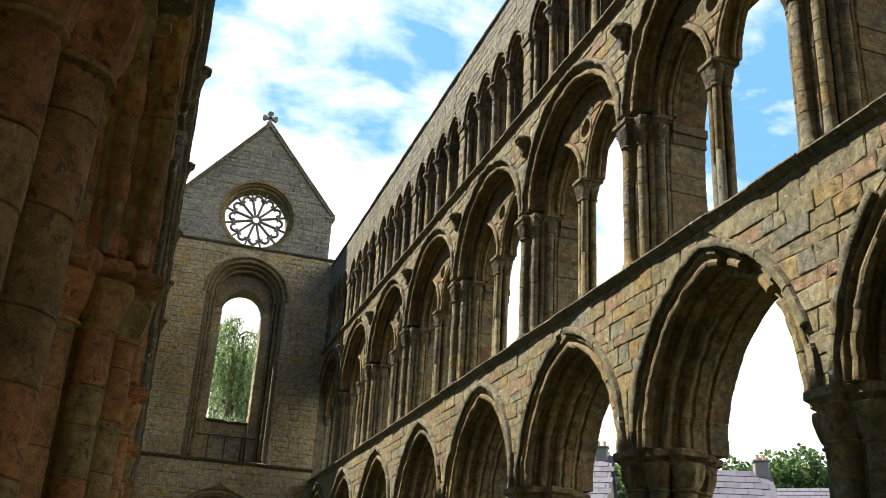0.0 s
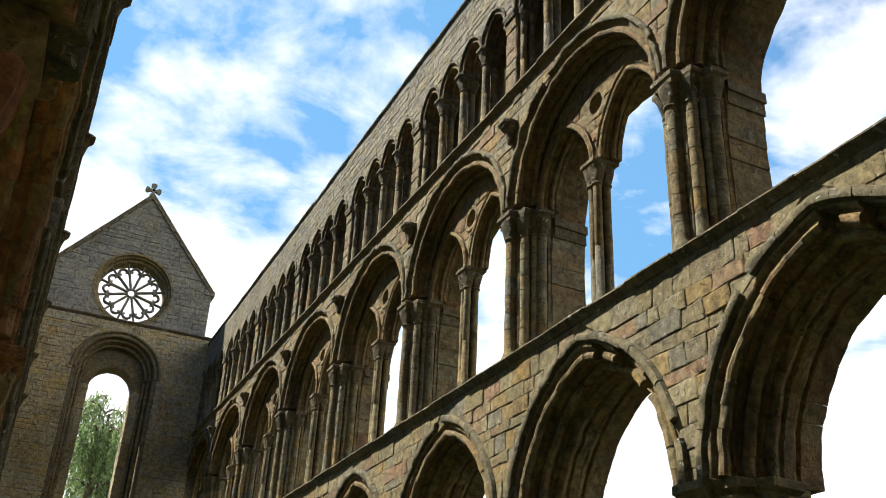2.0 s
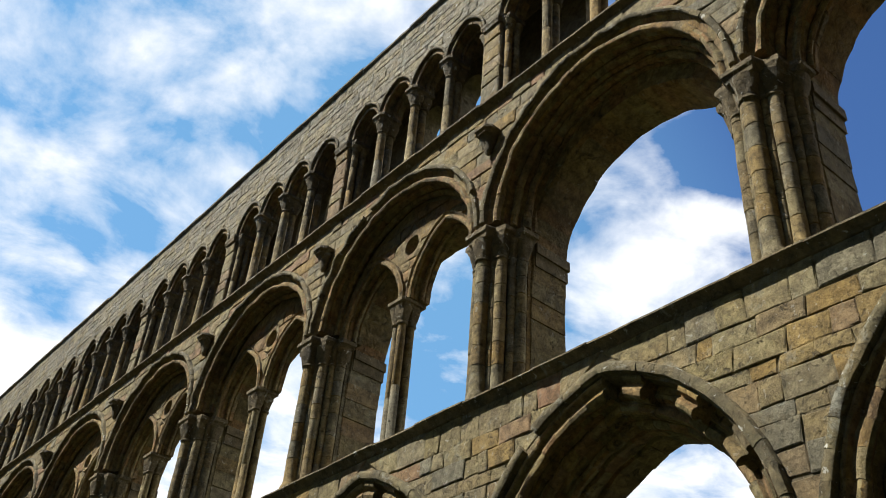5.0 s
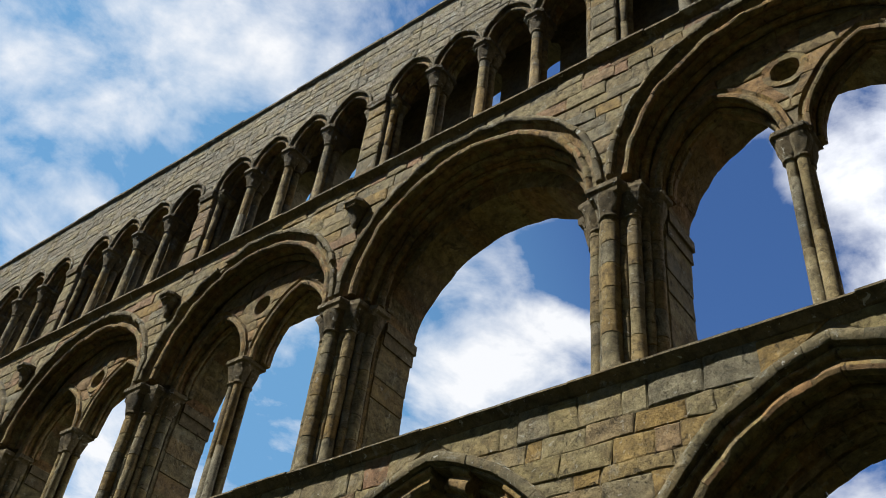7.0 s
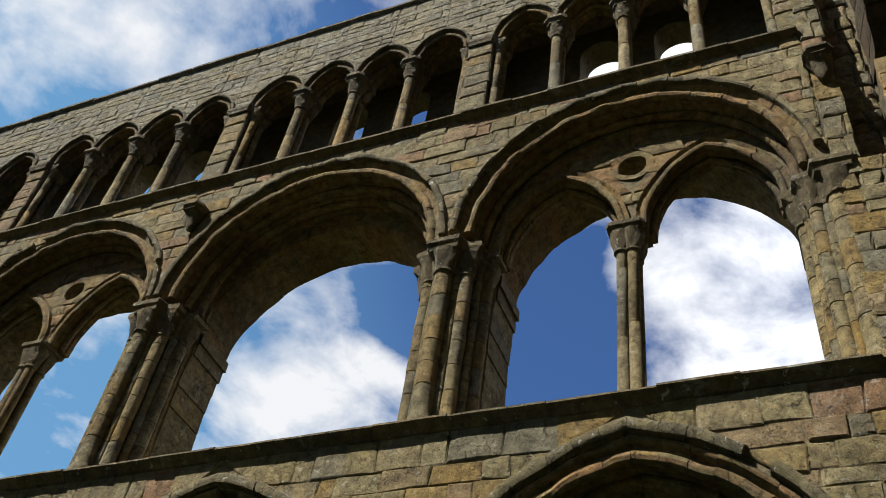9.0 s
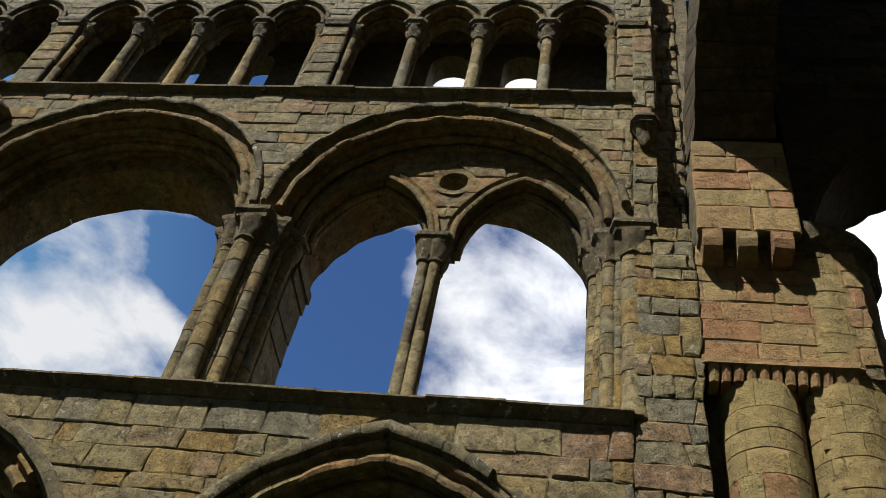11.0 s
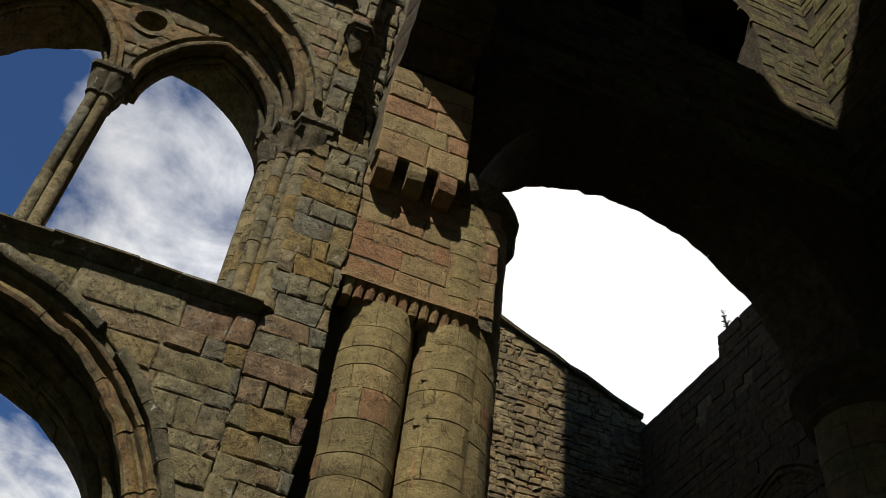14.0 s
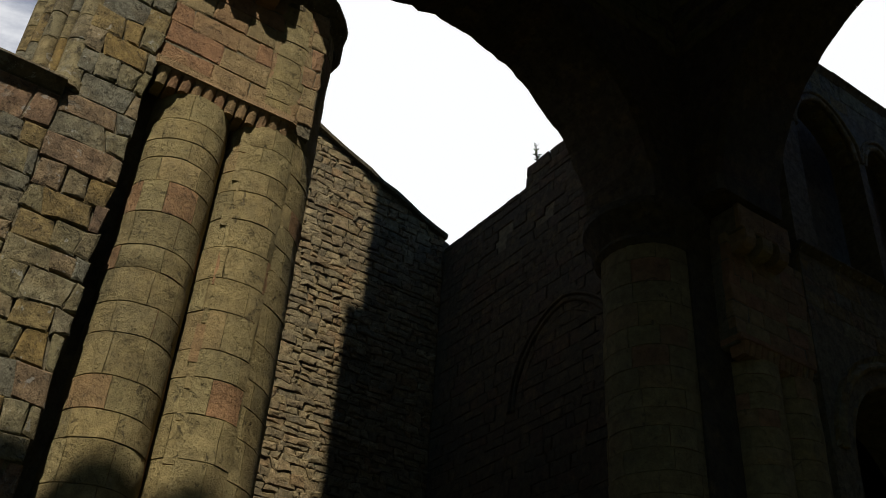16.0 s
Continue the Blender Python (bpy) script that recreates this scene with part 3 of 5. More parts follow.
    # piers, shafts and capitals, one of each kind, then repeats
    def group_at(kind, builder, places):
        objs = None
        for u in places:
            if objs is None:
                objs, u_first = builder(u), u
                continue
            table = {}
            for q in objs:
                n = q.copy()
                scene.collection.objects.link(n)
                table[q] = n
                n.parent = table.get(q.parent, q.parent)
                if q.parent not in table:
                    n.location = q.location + P(u, 0, 0) - P(u_first, 0, 0)
        if set_back and kind == "ap" and objs:
            objs[0].location = P(0, -set_back, 0) - P(0, 0, 0)

    inner = [PIERS[b] for b in bays if PIERS[b] > FIRST] + ([last] if last < 36 else [])
    ends_e = [FIRST] if fine else []
    ends = [PIERS[9]] if bays[-1] == 8 else []
    group_at("ap", lambda u: arcade_pier(P, u, wall, moulding or shaft_mat), inner + ends + ends_e)
    group_at("tp", lambda u: triforium_pier(P, u, wall), inner + ends + [FIRST])
    group_at("cp", lambda u: clerestory_pier(P, u, wall), inner + [FIRST])
    group_at("ts", lambda u: mullion(P, u, wall), [MIDS[b] for b in bays if b not in open_bays])
    group_at("cs", lambda u: clerestory_shaft(P, u, wall), [MIDS[b] + d for b in bays for d in (-0.94, 0.0, 0.94)])
    group_at("wc", lambda u: wall_corbel(P, u, wall), [u - 0.14 for u in inner + [FIRST] if u != PIERS[1] or not fine])
    return wall, P


def tympanum(core, vous, P, c):
    """The screen in a triforium arch: two pointed lights under it and a pierced roundel."""
    w0, w1 = -0.36, -0.60
    e, R, half = 0.50, 1.27, 0.86
    zc, rh = T_SPRING + 1.07, 0.19
    us = sorted({round(-1.9 + 0.05 * i, 4) for i in range(77)} | {s * (half + t * (R - e)) for s in (-1, 1) for t in (-1, 1)} | {-0.165, -0.13, 0.13, 0.165})

    def low(u):
        d = abs(abs(u) - half) + e
        return T_SPRING + math.sqrt(max(0.0, R * R - d * d)) if d < R else T_SPRING

    def high(u):
        return T_SPRING + T_STILT + math.sqrt(max(0.0, 1.93 ** 2 - u * u))

    def hole(u):
        return math.sqrt(max(0.0, rh * rh - u * u))
    for a, b in zip(us, us[1:]):
        spans = [((low(a), low(b)), (high(a), high(b)))]
        if abs(a) <= rh and abs(b) <= rh:
            spans = [((low(a), low(b)), (zc - hole(a), zc - hole(b))), ((zc + hole(a), zc + hole(b)), (high(a), high(b)))]
        for (l0, l1), (h0, h1) in spans:
            v = [P(c + u, w, z) for w in (w0, w1) for u, z in ((a, l0), (b, l1), (b, h1), (a, h0))]
            core.add(v, [(0, 1, 2, 3), (4, 5, 6, 7), (0, 1, 5, 4), (3, 2, 6, 7)])
    for k in (-half, half):
        vous += [(q, c, 10.2) for q in voussoirs(P, c + k, T_SPRING, e, roll(1.20, 1.33, w0 + 0.06, w0 - 0.12, 0.04), 7, wear=0.01)]
        vous += [(q, c, 10.2) for q in voussoirs(P, c + k, T_SPRING, e, roll(1.15, 1.30, w0 - 0.12, w1 - 0.05, 0.035), 7, wear=0.01)]
    # ashlar of the screen and the ring of stones about the roundel
    for z0, z1 in zip(*(lambda q: (q, q[1:]))(courses(T_SPRING + 0.4, 11.3, 0.24))):
        for sgn in (-1, 1):
            edge = (lambda z: c + half - arch_half(T_SPRING, e, 1.32, z)) if sgn > 0 else (lambda z: c - half + arch_half(T_SPRING, e, 1.32, z))
            mid = (lambda z: c + sgn * (math.sqrt(max(0.0, 0.07 - (z - zc) ** 2))))
            lim = (lambda z: c + sgn * math.sqrt(max(0.0, 1.66 ** 2 - (z - T_SPRING - T_STILT) ** 2)))
            left, right = (mid, edge) if sgn > 0 else (edge, mid)
            zm = (z0 + z1) / 2
            if zm > T_SPRING + 1.14:
                left, right = (mid, lim) if sgn > 0 else (lim, mid)
            if right(zm) - left(zm) > 0.1:
                vous.extend(stones(P, left, right, [z0, z1], 0.45, w=w0 + 0.015, depth=0.05))
    for k in range(9):
        a0, a1 = radians(40 * k + 0.4), radians(40 * k + 39.6)
        v = []
        for a in (a0, (a0 + a1) / 2, a1):
            for r, w in ((0.175, w1), (0.175, w0 + 0.008), (0.26, w0 + 0.020), (0.26, w0 - 0.04)):
                v.append(P(c + r * math.cos(a), w, zc + r * math.sin(a)))
        f = [(i * 4 + j, i * 4 + (j + 1) % 4, i * 4 + 4 + (j + 1) % 4, i * 4 + 4 + j) for i in (0, 1) for j in range(4)] + [(0, 1, 2, 3), (8, 9, 10, 11)]
        vous.append((Buf().add(v, f).worn(0.015, 6), c, 10.3))


def arcade_pier(P, u, wall, mat):
    """A clustered pier with eight half-round shafts, a bell capital to each and a shared abacus."""
    objs = []
    R = lambda a, w, z: P(u + a, w, z)
    mid = -THICK / 2
    spots = [(0, -0.16, 0.17), (0.29, -0.29, 0.135), (-0.29, -0.29, 0.135), (0.42, mid, 0.17), (-0.42, mid, 0.17),
             (0.29, -THICK + 0.29, 0.135), (-0.29, -THICK + 0.29, 0.135), (0, -THICK + 0.16, 0.17)]
    body = Buf()
    prism(body, R, -0.34, 0.34, -THICK + 0.34, -0.34, 0.0, 4.0)
    prism(body, R, -0.19, 0.19, -THICK + 0.19, -0.19, 0.0, 4.0)
    pier = part("arcade_pier", body.worn(0.01), mat, wall)
    objs.append(pier)
    for du, w, r in spots:
        b = Buf()
        lathe(b, R, du, w, [(r * 1.5, 0.0), (r * 1.5, 0.15), (r * 1.3, 0.22), (r * 1.35, 0.27), (r, 0.34)] + drum_profile(r, 0.36, 3.68, 0.36, 0.012)[1:], 14)
        objs.append(part("shaft", b.worn(0.012, 3.5), mat, pier, smooth=True))
        b = Buf()
        leaf_capital(b, R, du, w, r, 3.68, 4.02, r + 0.09, 6)
        objs.append(part("capital", b.worn(0.012, 6), mat, pier, smooth=True))
    b = Buf()
    o = [(0.27, 0.13), (0.33, -0.08), (0.52, -0.12), (0.56, -0.33), (0.76, -0.40), (0.76, -THICK + 0.40), (0.56, -THICK + 0.33), (0.52, -THICK + 0.12), (0.33, -THICK + 0.08), (0.27, -THICK - 0.13)]
    o = o + [(-a, w) for a, w in reversed(o)]
    slab_outline(b, R, [(a * 0.90, w) for a, w in o], 3.98, 4.2, 0.07)
    objs.append(part("abacus", b.worn(0.012, 6), mat, pier, smooth=False))
    return objs


def triforium_pier(P, u, wall):
    objs = []
    R = lambda a, w, z: P(u + a, w, z)
    z0, z1 = 6.88, T_SPRING
    body = Buf()
    prism(body, R, -0.13, 0.13, -0.60, -0.19, z0, z1 - 0.1)
    prism(body, R, -0.27, 0.27, -0.60, -0.37, z0, z1 - 0.1)
    prism(body, R, -0.38, 0.38, -0.62, -0.53, z0, z1 - 0.1)
    pier = part("triforium_pier", body.worn(0.01, 3), shaft_mat, wall)
    objs.append(pier)
    for st, _, _ in stones(R, lambda z: -0.40, lambda z: 0.40, courses(z0, z1 - 0.02, 0.3), 0.4, w=-0.58, depth=THICK - 0.58, ch=0.02, jit=0.012):
        objs.append(part("stone", st, ashlar_mat, pier))
    b = Buf()
    prism(b, R, -0.46, 0.46, -THICK - 0.03, -0.62, z1 - 0.22, z1 - 0.06)
    prism(b, R, -0.43, 0.43, -THICK - 0.015, -0.62, z1 - 0.42, z1 - 0.215)
    objs.append(part("impost", b.worn(0.02, 5), cap_mat, pier))
    spots = [(0, -0.09, 0.105), (0.225, -0.20, 0.08), (-0.225, -0.20, 0.08), (0.355, -0.43, 0.085), (-0.355, -0.43, 0.085),
             (0.125, -0.16, 0.05), (-0.125, -0.16, 0.05), (0.305, -0.315, 0.055), (-0.305, -0.315, 0.055)]
    for du, w, r in spots:
        b = Buf()
        lathe(b, R, du, w, [(r * 1.4, z0), (r * 1.4, z0 + 0.1), (r * 1.15, z0 + 0.15), (r, z0 + 0.19)] + drum_profile(r, z0 + 0.2, z1 - 0.42, 0.31, 0.011)[1:], 12)
        objs.append(part("shaft", b.worn(0.014, 6), shaft_mat, pier, smooth=True))
        b = Buf()
        leaf_capital(b, R, du, w, r, z1 - 0.42, z1 - 0.15, r + 0.075, 5)
        objs.append(part("capital", b.worn(0.012, 8), cap_mat, pier, smooth=True))
    b = Buf()
    o = [(0.20, 0.09), (0.24, -0.06), (0.40, -0.08), (0.42, -0.26), (0.53, -0.30), (0.53, -0.58)]
    slab_outline(b, R, o + [(-a, w) for a, w in reversed(o)], z1 - 0.16, z1, 0.04)
    objs.append(part("abacus", b.worn(0.012, 6), cap_mat, pier))
    return objs


def mullion(P, u, wall):
    """Four slim shafts under one capital, between the two lights."""
    objs = []
    R = lambda a, w, z: P(u + a + 0.07, w - 0.42, z)
    z0, z1 = 6.88, T_SPRING
    b = Buf()
    prism(b, R, -0.17, 0.17, -0.2, 0.2, z0, z0 + 0.12, 0.02)
    pier = part("mullion", b, shaft_mat, wall)
    objs.append(pier)
    for du, w in ((-0.06, 0.08), (0.06, 0.08), (-0.06, -0.08), (0.06, -0.08)):
        b = Buf()
        lathe(b, R, du, w, [(0.085, z0 + 0.1), (0.085, z0 + 0.14), (0.062, z0 + 0.18)] + drum_profile(0.062, z0 + 0.2, z1 - 0.36, 0.8, 0.004)[1:], 12)
        objs.append(part("shaft", b.worn(0.004, 4), shaft_mat, pier, smooth=True))
    b = Buf()
    for du, w in ((-0.06, 0.08), (0.06, 0.08), (-0.06, -0.08), (0.06, -0.08)):
        leaf_capital(b, R, du, w, 0.07, z1 - 0.36, z1 - 0.12, 0.13, 5)
    objs.append(part("capital", b.worn(0.01, 8), cap_mat, pier, smooth=True))
    b = Buf()
    slab_outline(b, R, [(0.21, 0.17), (0.21, -0.22), (-0.21, -0.22), (-0.21, 0.17), (-0.17, 0.22), (0.17, 0.22)], z1 - 0.13, z1, 0.03)
    objs.append(part("abacus", b.worn(0.01, 6), cap_mat, pier))
    return objs


def clerestory_pier(P, u, wall):
    objs = []
    R = lambda a, w, z: P(u + a, w, z)
    z0, z1 = 11.84, C_SPRING
    b = Buf()
    prism(b, R, -0.19, 0.19, -0.36, -0.03, z0, z1 - 0.02)
    pier = part("clerestory_pier", b, core_mat, wall)
    objs.append(pier)
    for st, _, _ in stones(R, lambda z: -0.19, lambda z: 0.19, courses(z0, z1 - 0.13, 0.28), 3.0, w=0.0, depth=0.3, ch=0.012):
        objs.append(part("stone", st, ashlar_mat, pier))
    for du in (-0.25, 0.25):
        for w, r in ((-0.13, 0.062), (-0.29, 0.062)):
            b = Buf()
            lathe(b, R, du, w, [(r * 1.4, z0), (r * 1.4, z0 + 0.08), (r, z0 + 0.13)] + drum_profile(r, z0 + 0.14, z1 - 0.3, 0.5, 0.005)[1:], 10)
            lathe(b, R, du, w, cap_profile(r, z1 - 0.3, z1 - 0.1, r + 0.05), 10)
            objs.append(part("shaft", b.worn(0.006, 6), shaft_mat, pier, smooth=True))
    b = Buf()
    slab_outline(b, R, [(0.20, 0.07), (0.24, -0.02), (0.36, -0.04), (0.36, -0.38), (-0.36, -0.38), (-0.36, -0.04), (-0.24, -0.02), (-0.20, 0.07)], z1 - 0.13, z1 + 0.01, 0.03)
    objs.append(part("abacus", b.worn(0.01, 6), cap_mat, pier))
    return objs


def clerestory_shaft(P, u, wall):
    objs = []
    R = lambda a, w, z: P(u + a, w, z)
    z0, z1 = 11.84, C_SPRING
    b = Buf()
    lathe(b, R, 0, -0.10, [(0.12, z0), (0.12, z0 + 0.09), (0.085, z0 + 0.15)] + drum_profile(0.078, z0 + 0.16, z1 - 0.33, 0.55, 0.005)[1:], 12)
    front = part("clerestory_shaft", b.worn(0.006, 6), shaft_mat, wall, smooth=True)
    objs.append(front)
    b = Buf()
    lathe(b, R, 0, -0.27, [(0.11, z0), (0.11, z0 + 0.09), (0.075, z0 + 0.15)] + drum_profile(0.07, z0 + 0.16, z1 - 0.33, 0.55, 0.005)[1:], 12)
    objs.append(part("rear_shaft", b.worn(0.006, 6), shaft_mat, front, smooth=True))
    b = Buf()
    for w in (-0.10, -0.27):
        leaf_capital(b, R, 0, w, 0.085, z1 - 0.33, z1 - 0.12, 0.15, 5)
    objs.append(part("capital", b.worn(0.01, 8), cap_mat, front, smooth=True))
    b = Buf()
    slab_outline(b, R, [(0.10, 0.085), (0.17, 0.02), (0.17, -0.38), (-0.17, -0.38), (-0.17, 0.02), (-0.10, 0.085)], z1 - 0.13, z1 + 0.01, 0.03)
    objs.append(part("abacus", b.worn(0.008, 6), cap_mat, front))
    return objs


def wall_corbel(P, u, wall):
    """A small bracket that once bore a vault shaft: a moulded slab on a tapering stem."""
    R = lambda a, w, z: P(u + a, w, z)
    b = Buf()
    slab_outline(b, R, [(0.17, 0.0), (0.17, 0.16), (0.10, 0.25), (-0.10, 0.25), (-0.17, 0.16), (-0.17, 0.0)], 11.05, 11.16, 0.035)
    ob = part("corbel", b.worn(0.01, 6), cap_mat, wall)
    b = Buf()
    lathe(b, R, 0, 0.06, [(0.03, 10.74), (0.06, 10.78), (0.07, 10.84), (0.10, 10.95), (0.15, 11.06)], 10)
    return [ob, part("stem", b.worn(0.012, 7), cap_mat, ob, smooth=True)]


north_wall, NP = nave_wall("wall_north", 6.64, -1, list(range(9)), "roofless sandstone nave wall of pointed arcade, triforium and clerestory", near=3.0, moulding=arcade_mat)
south_wall, SP = nave_wall("wall_south", lambda u, w, z: Vector((-0.2 + 0.0145 * u + w, u, z)), 1, list(range(0, 9)), "shaded sandstone nave wall with pointed arcade beside the path", near=6.0, fine=False, moulding=south_mat, facing_mat=south_mat, set_back=0.2)
# ---- west front ----
WEST = 36.4
WP = side(WEST, "x", -1)
west_wall = thing("wall_west", "tall west front with a long round-headed window and steep gable", "wall", kind="structure")
XC = 3.37


def west_front():
    core, ash, grey, vous, strings = Buf(), [], [], [], []
    # lower wall, with the door arch below
    arch_slab(core, WP, -1.2, 8.0, XC, 4.3, 0, 1.75, 7.2, -0.03, -1.4, 20)
    for a, b in ((-1.2, XC - 1.75), (XC + 1.75, 8.0)):
        prism(core, WP, a, b, -1.4, -0.03, 0, 4.3)
    for k, (r, w) in enumerate(((2.0, 0.0), (1.78, -0.3))):
        vous += [(q, XC, 5) for q in voussoirs(WP, XC, 4.3, 0, roll(r - 0.2, r, w, w - 0.35, 0.06), 13)]
    # tall window: stepped jambs and a sunk apron under the sill
    JS = 13.72
    for a, b in ((-1.2, XC - 1.42), (XC + 1.42, 8.0)):
        prism(core, WP, a, b, -1.4, -0.03, 7.2, JS)
    arch_slab(core, WP, -1.2, 8.0, XC, JS, 0, 1.42, 15.8, -0.03, -1.4, 24)
    for a, b in ((XC - 1.42, XC - 0.8), (XC + 0.8, XC + 1.42)):
        prism(core, WP, a, b, -1.38, -0.62, 7.2, 13.3)
    arch_slab(core, WP, XC - 1.43, XC + 1.43, XC, 13.3, 0, 0.8, 15.2, -0.62, -1.38, 20)
    prism(core, WP, XC - 0.81, XC + 0.81, -1.38, -0.95, 7.2, 8.95)
    for sec, n in ((hood_section(1.58, 1.68, 0.07), 14), (roll(1.42, 1.58, 0.0, -0.2, 0.05), 15), (roll(1.28, 1.45, -0.18, -0.40, 0.05), 15), (roll(1.12, 1.40, -0.36, -0.62, 0.05), 15)):
        vous += [(q, XC, 14) for q in voussoirs(WP, XC, JS, 0, sec, n)]
    vous += [(q, XC, 13) for q in voussoirs(WP, XC, 13.3, 0, [(1.1, -0.60), (0.86, -0.60), (0.80, -0.68), (0.80, -1.39), (1.1, -1.39)], 11)]
    for s in (-1, 1):
        for r, w in ((1.50, -0.1), (1.36, -0.29), (1.22, -0.5)):
            b = Buf()
            lathe(b, WP, XC + s * (r - 0.04), w - 0.03, drum_profile(0.075, 7.5, 13.5, 0.6, 0.006) + cap_profile(0.075, 13.5, 13.72, 0.14)[1:], 10)
            part("jamb_shaft", b, shaft_mat, west_wall, smooth=True)
        L = (lambda z: XC - 1.44) if s < 0 else (lambda z: XC + 0.8)
        Rr = (lambda z: XC - 0.8) if s < 0 else (lambda z: XC + 1.44)
        ash.extend(stones(WP, L, Rr, courses(7.4, 13.3, 0.3), 0.5, w=-0.61, depth=0.05))
        # reveal of the light
        Q = (lambda u, w, z, s=s: Vector((XC + s * (0.8 - w), WEST + u, z)))
        ash.extend(stones(Q, lambda z: 0.63, lambda z: 1.39, courses(8.95, 13.3, 0.3), 0.4, w=0.0, depth=0.05))
    ash.extend(stones(WP, lambda z: XC - 0.8, lambda z: XC + 0.8, courses(7.4, 8.85, 0.3), 0.5, w=-0.94, depth=0.05))
    strings += moulded_run(WP, XC - 0.8, XC + 0.8, 9.0, [(-1.38, 0), (-0.86, 0.02), (-0.83, 0.06), (-0.9, 0.12), (-1.38, 0.12)], 0.6)
    ash.extend(stones(WP, lambda z: 0.0, lambda z: XC - arch_half(4.3, 0, 2.0, z), courses(4.3, 7.2, 0.22), 0.40, depth=0.06, proud=0.008))
    ash.extend(stones(WP, lambda z: XC + arch_half(4.3, 0, 2.0, z), lambda z: 6.66, courses(4.3, 7.2, 0.22), 0.40, depth=0.06, proud=0.008))
    ash.extend(stones(WP, lambda z: 0.0, lambda z: XC - 1.56, courses(7.35, JS, 0.19), 0.36, depth=0.06, proud=0.008))
    ash.extend(stones(WP, lambda z: XC + 1.56, lambda z: 6.66, courses(7.35, JS, 0.19), 0.36, depth=0.06, proud=0.008))
    ash.extend(stones(WP, lambda z: 0.0, lambda z: XC - arch_half(JS, 0, 1.64, z), courses(JS, 15.36, 0.19), 0.36, depth=0.06, proud=0.008))
    ash.extend(stones(WP, lambda z: XC + arch_half(JS, 0, 1.64, z), lambda z: 6.66, courses(JS, 15.36, 0.19), 0.36, depth=0.06, proud=0.008))
    ash.extend(stones(WP, lambda z: 0.0, lambda z: 6.66, courses(15.36, 15.72, 0.2), 0.45, depth=0.06))
    strings += moulded_run(WP, -0.1, 6.7, 7.35, STRING_SECTION, 0.8)
    strings += moulded_run(WP, -0.1, 6.7, 15.85, SLIM_SECTION, 0.8)
    # gable above, with the rose
    ZC, RR, HALF, EAVE, PEAK = 17.2, 1.27, 3.05, 17.72, 21.4

    def slope(z):
        return HALF if z < EAVE else max(0.02, HALF * (PEAK - z) / (PEAK - EAVE))

    def rose(z, r=1.52):
        d = r * r - (z - ZC) ** 2
        return math.sqrt(d) if d > 0 else 0.0
    zs = courses(15.85, PEAK - 0.15, 0.21)
    for z0, z1 in zip(zs, zs[1:]):
        mid = (z0 + z1) / 2
        if abs(mid - ZC) < 1.52:
            grey.extend(stones(WP, lambda z: XC - slope(z), lambda z: XC - rose(z), [z0, z1], 0.42, depth=0.1, proud=0.008))
            grey.extend(stones(WP, lambda z: XC + rose(z), lambda z: XC + slope(z), [z0, z1], 0.42, depth=0.1, proud=0.008))
        else:
            grey.extend(stones(WP, lambda z: XC - slope(z), lambda z: XC + slope(z), [z0, z1], 0.42, depth=0.1, proud=0.008))
    g = Buf()
    n, v, f = 48, [], []
    ring_out = []
    for k in range(n):
        a = 2 * math.pi * k / n
        dx, dz = math.cos(a), math.sin(a)
        t = 1.5
        while t < 8 and ZC + dz * t < PEAK and ZC + dz * t > 15.8 and abs(dx * t) < slope(ZC + dz * t):
            t += 0.02
        ring_out.append((XC + dx * t, min(PEAK, max(15.8, ZC + dz * t))))
    for w in (-0.05, -1.1):
        v += [WP(XC + 1.45 * math.cos(2 * math.pi * k / n), w, ZC + 1.45 * math.sin(2 * math.pi * k / n)) for k in range(n)]
        v += [WP(x, w, z) for x, z in ring_out]
    for k in range(n):
        j = (k + 1) % n
        f += [(k, j, n + j, n + k), (2 * n + k, 2 * n + j, 3 * n + j, 3 * n + k), (k, j, 2 * n + j, 2 * n + k), (n + k, n + j, 3 * n + j, 3 * n + k)]
    g.add(v, f)
    part("gable_core", g, core_mat, west_wall)
    for k in range(28):
        a0, a1 = 2 * math.pi * k / 28 + 0.006, 2 * math.pi * (k + 1) / 28 - 0.006
        sec = [(1.27, -0.45), (1.27, -0.30), (1.36, -0.26), (1.38, -0.12), (1.44, -0.1), (1.46, 0.02), (1.54, 0.02), (1.54, -0.9), (1.27, -0.9)]
        v = [WP(XC + r * math.cos(a), w, ZC + r * math.sin(a)) for a in (a0, (a0 + a1) / 2, a1) for r, w in sec]
        m = len(sec)
        f = [(i * m + j, i * m + (j + 1) % m, (i + 1) * m + (j + 1) % m, (i + 1) * m + j) for i in (0, 1) for j in range(m)] + [tuple(range(m)), tuple(2 * m + j for j in range(m))]
        vous.append((Buf().add(v, f), XC, 17))
    for s in (-1, 1):
        n_c = 11
        ln = math.hypot(HALF, PEAK - EAVE)
        for k in range(n_c):
            t0, t1 = k / n_c + 0.003, (k + 1) / n_c - 0.003
            v = []
            for t in (t0, t1):
                x, z = XC + s * (HALF * (1 - t)), EAVE + (PEAK - EAVE) * t
                for dn, w in ((-0.06, 0.07), (0.11, 0.07), (0.14, -0.2), (0.14, -1.1), (-0.06, -1.1)):
                    v.append(WP(x + s * dn * (PEAK - EAVE) / ln, w, z + dn * HALF / ln))
            strings.append((Buf().add(v, [(i, (i + 1) % 5, 5 + (i + 1) % 5, 5 + i) for i in range(5)] + [(0, 1, 2, 3, 4), (5, 6, 7, 8, 9)]).worn(0.01), XC, 19))
        b = Buf()
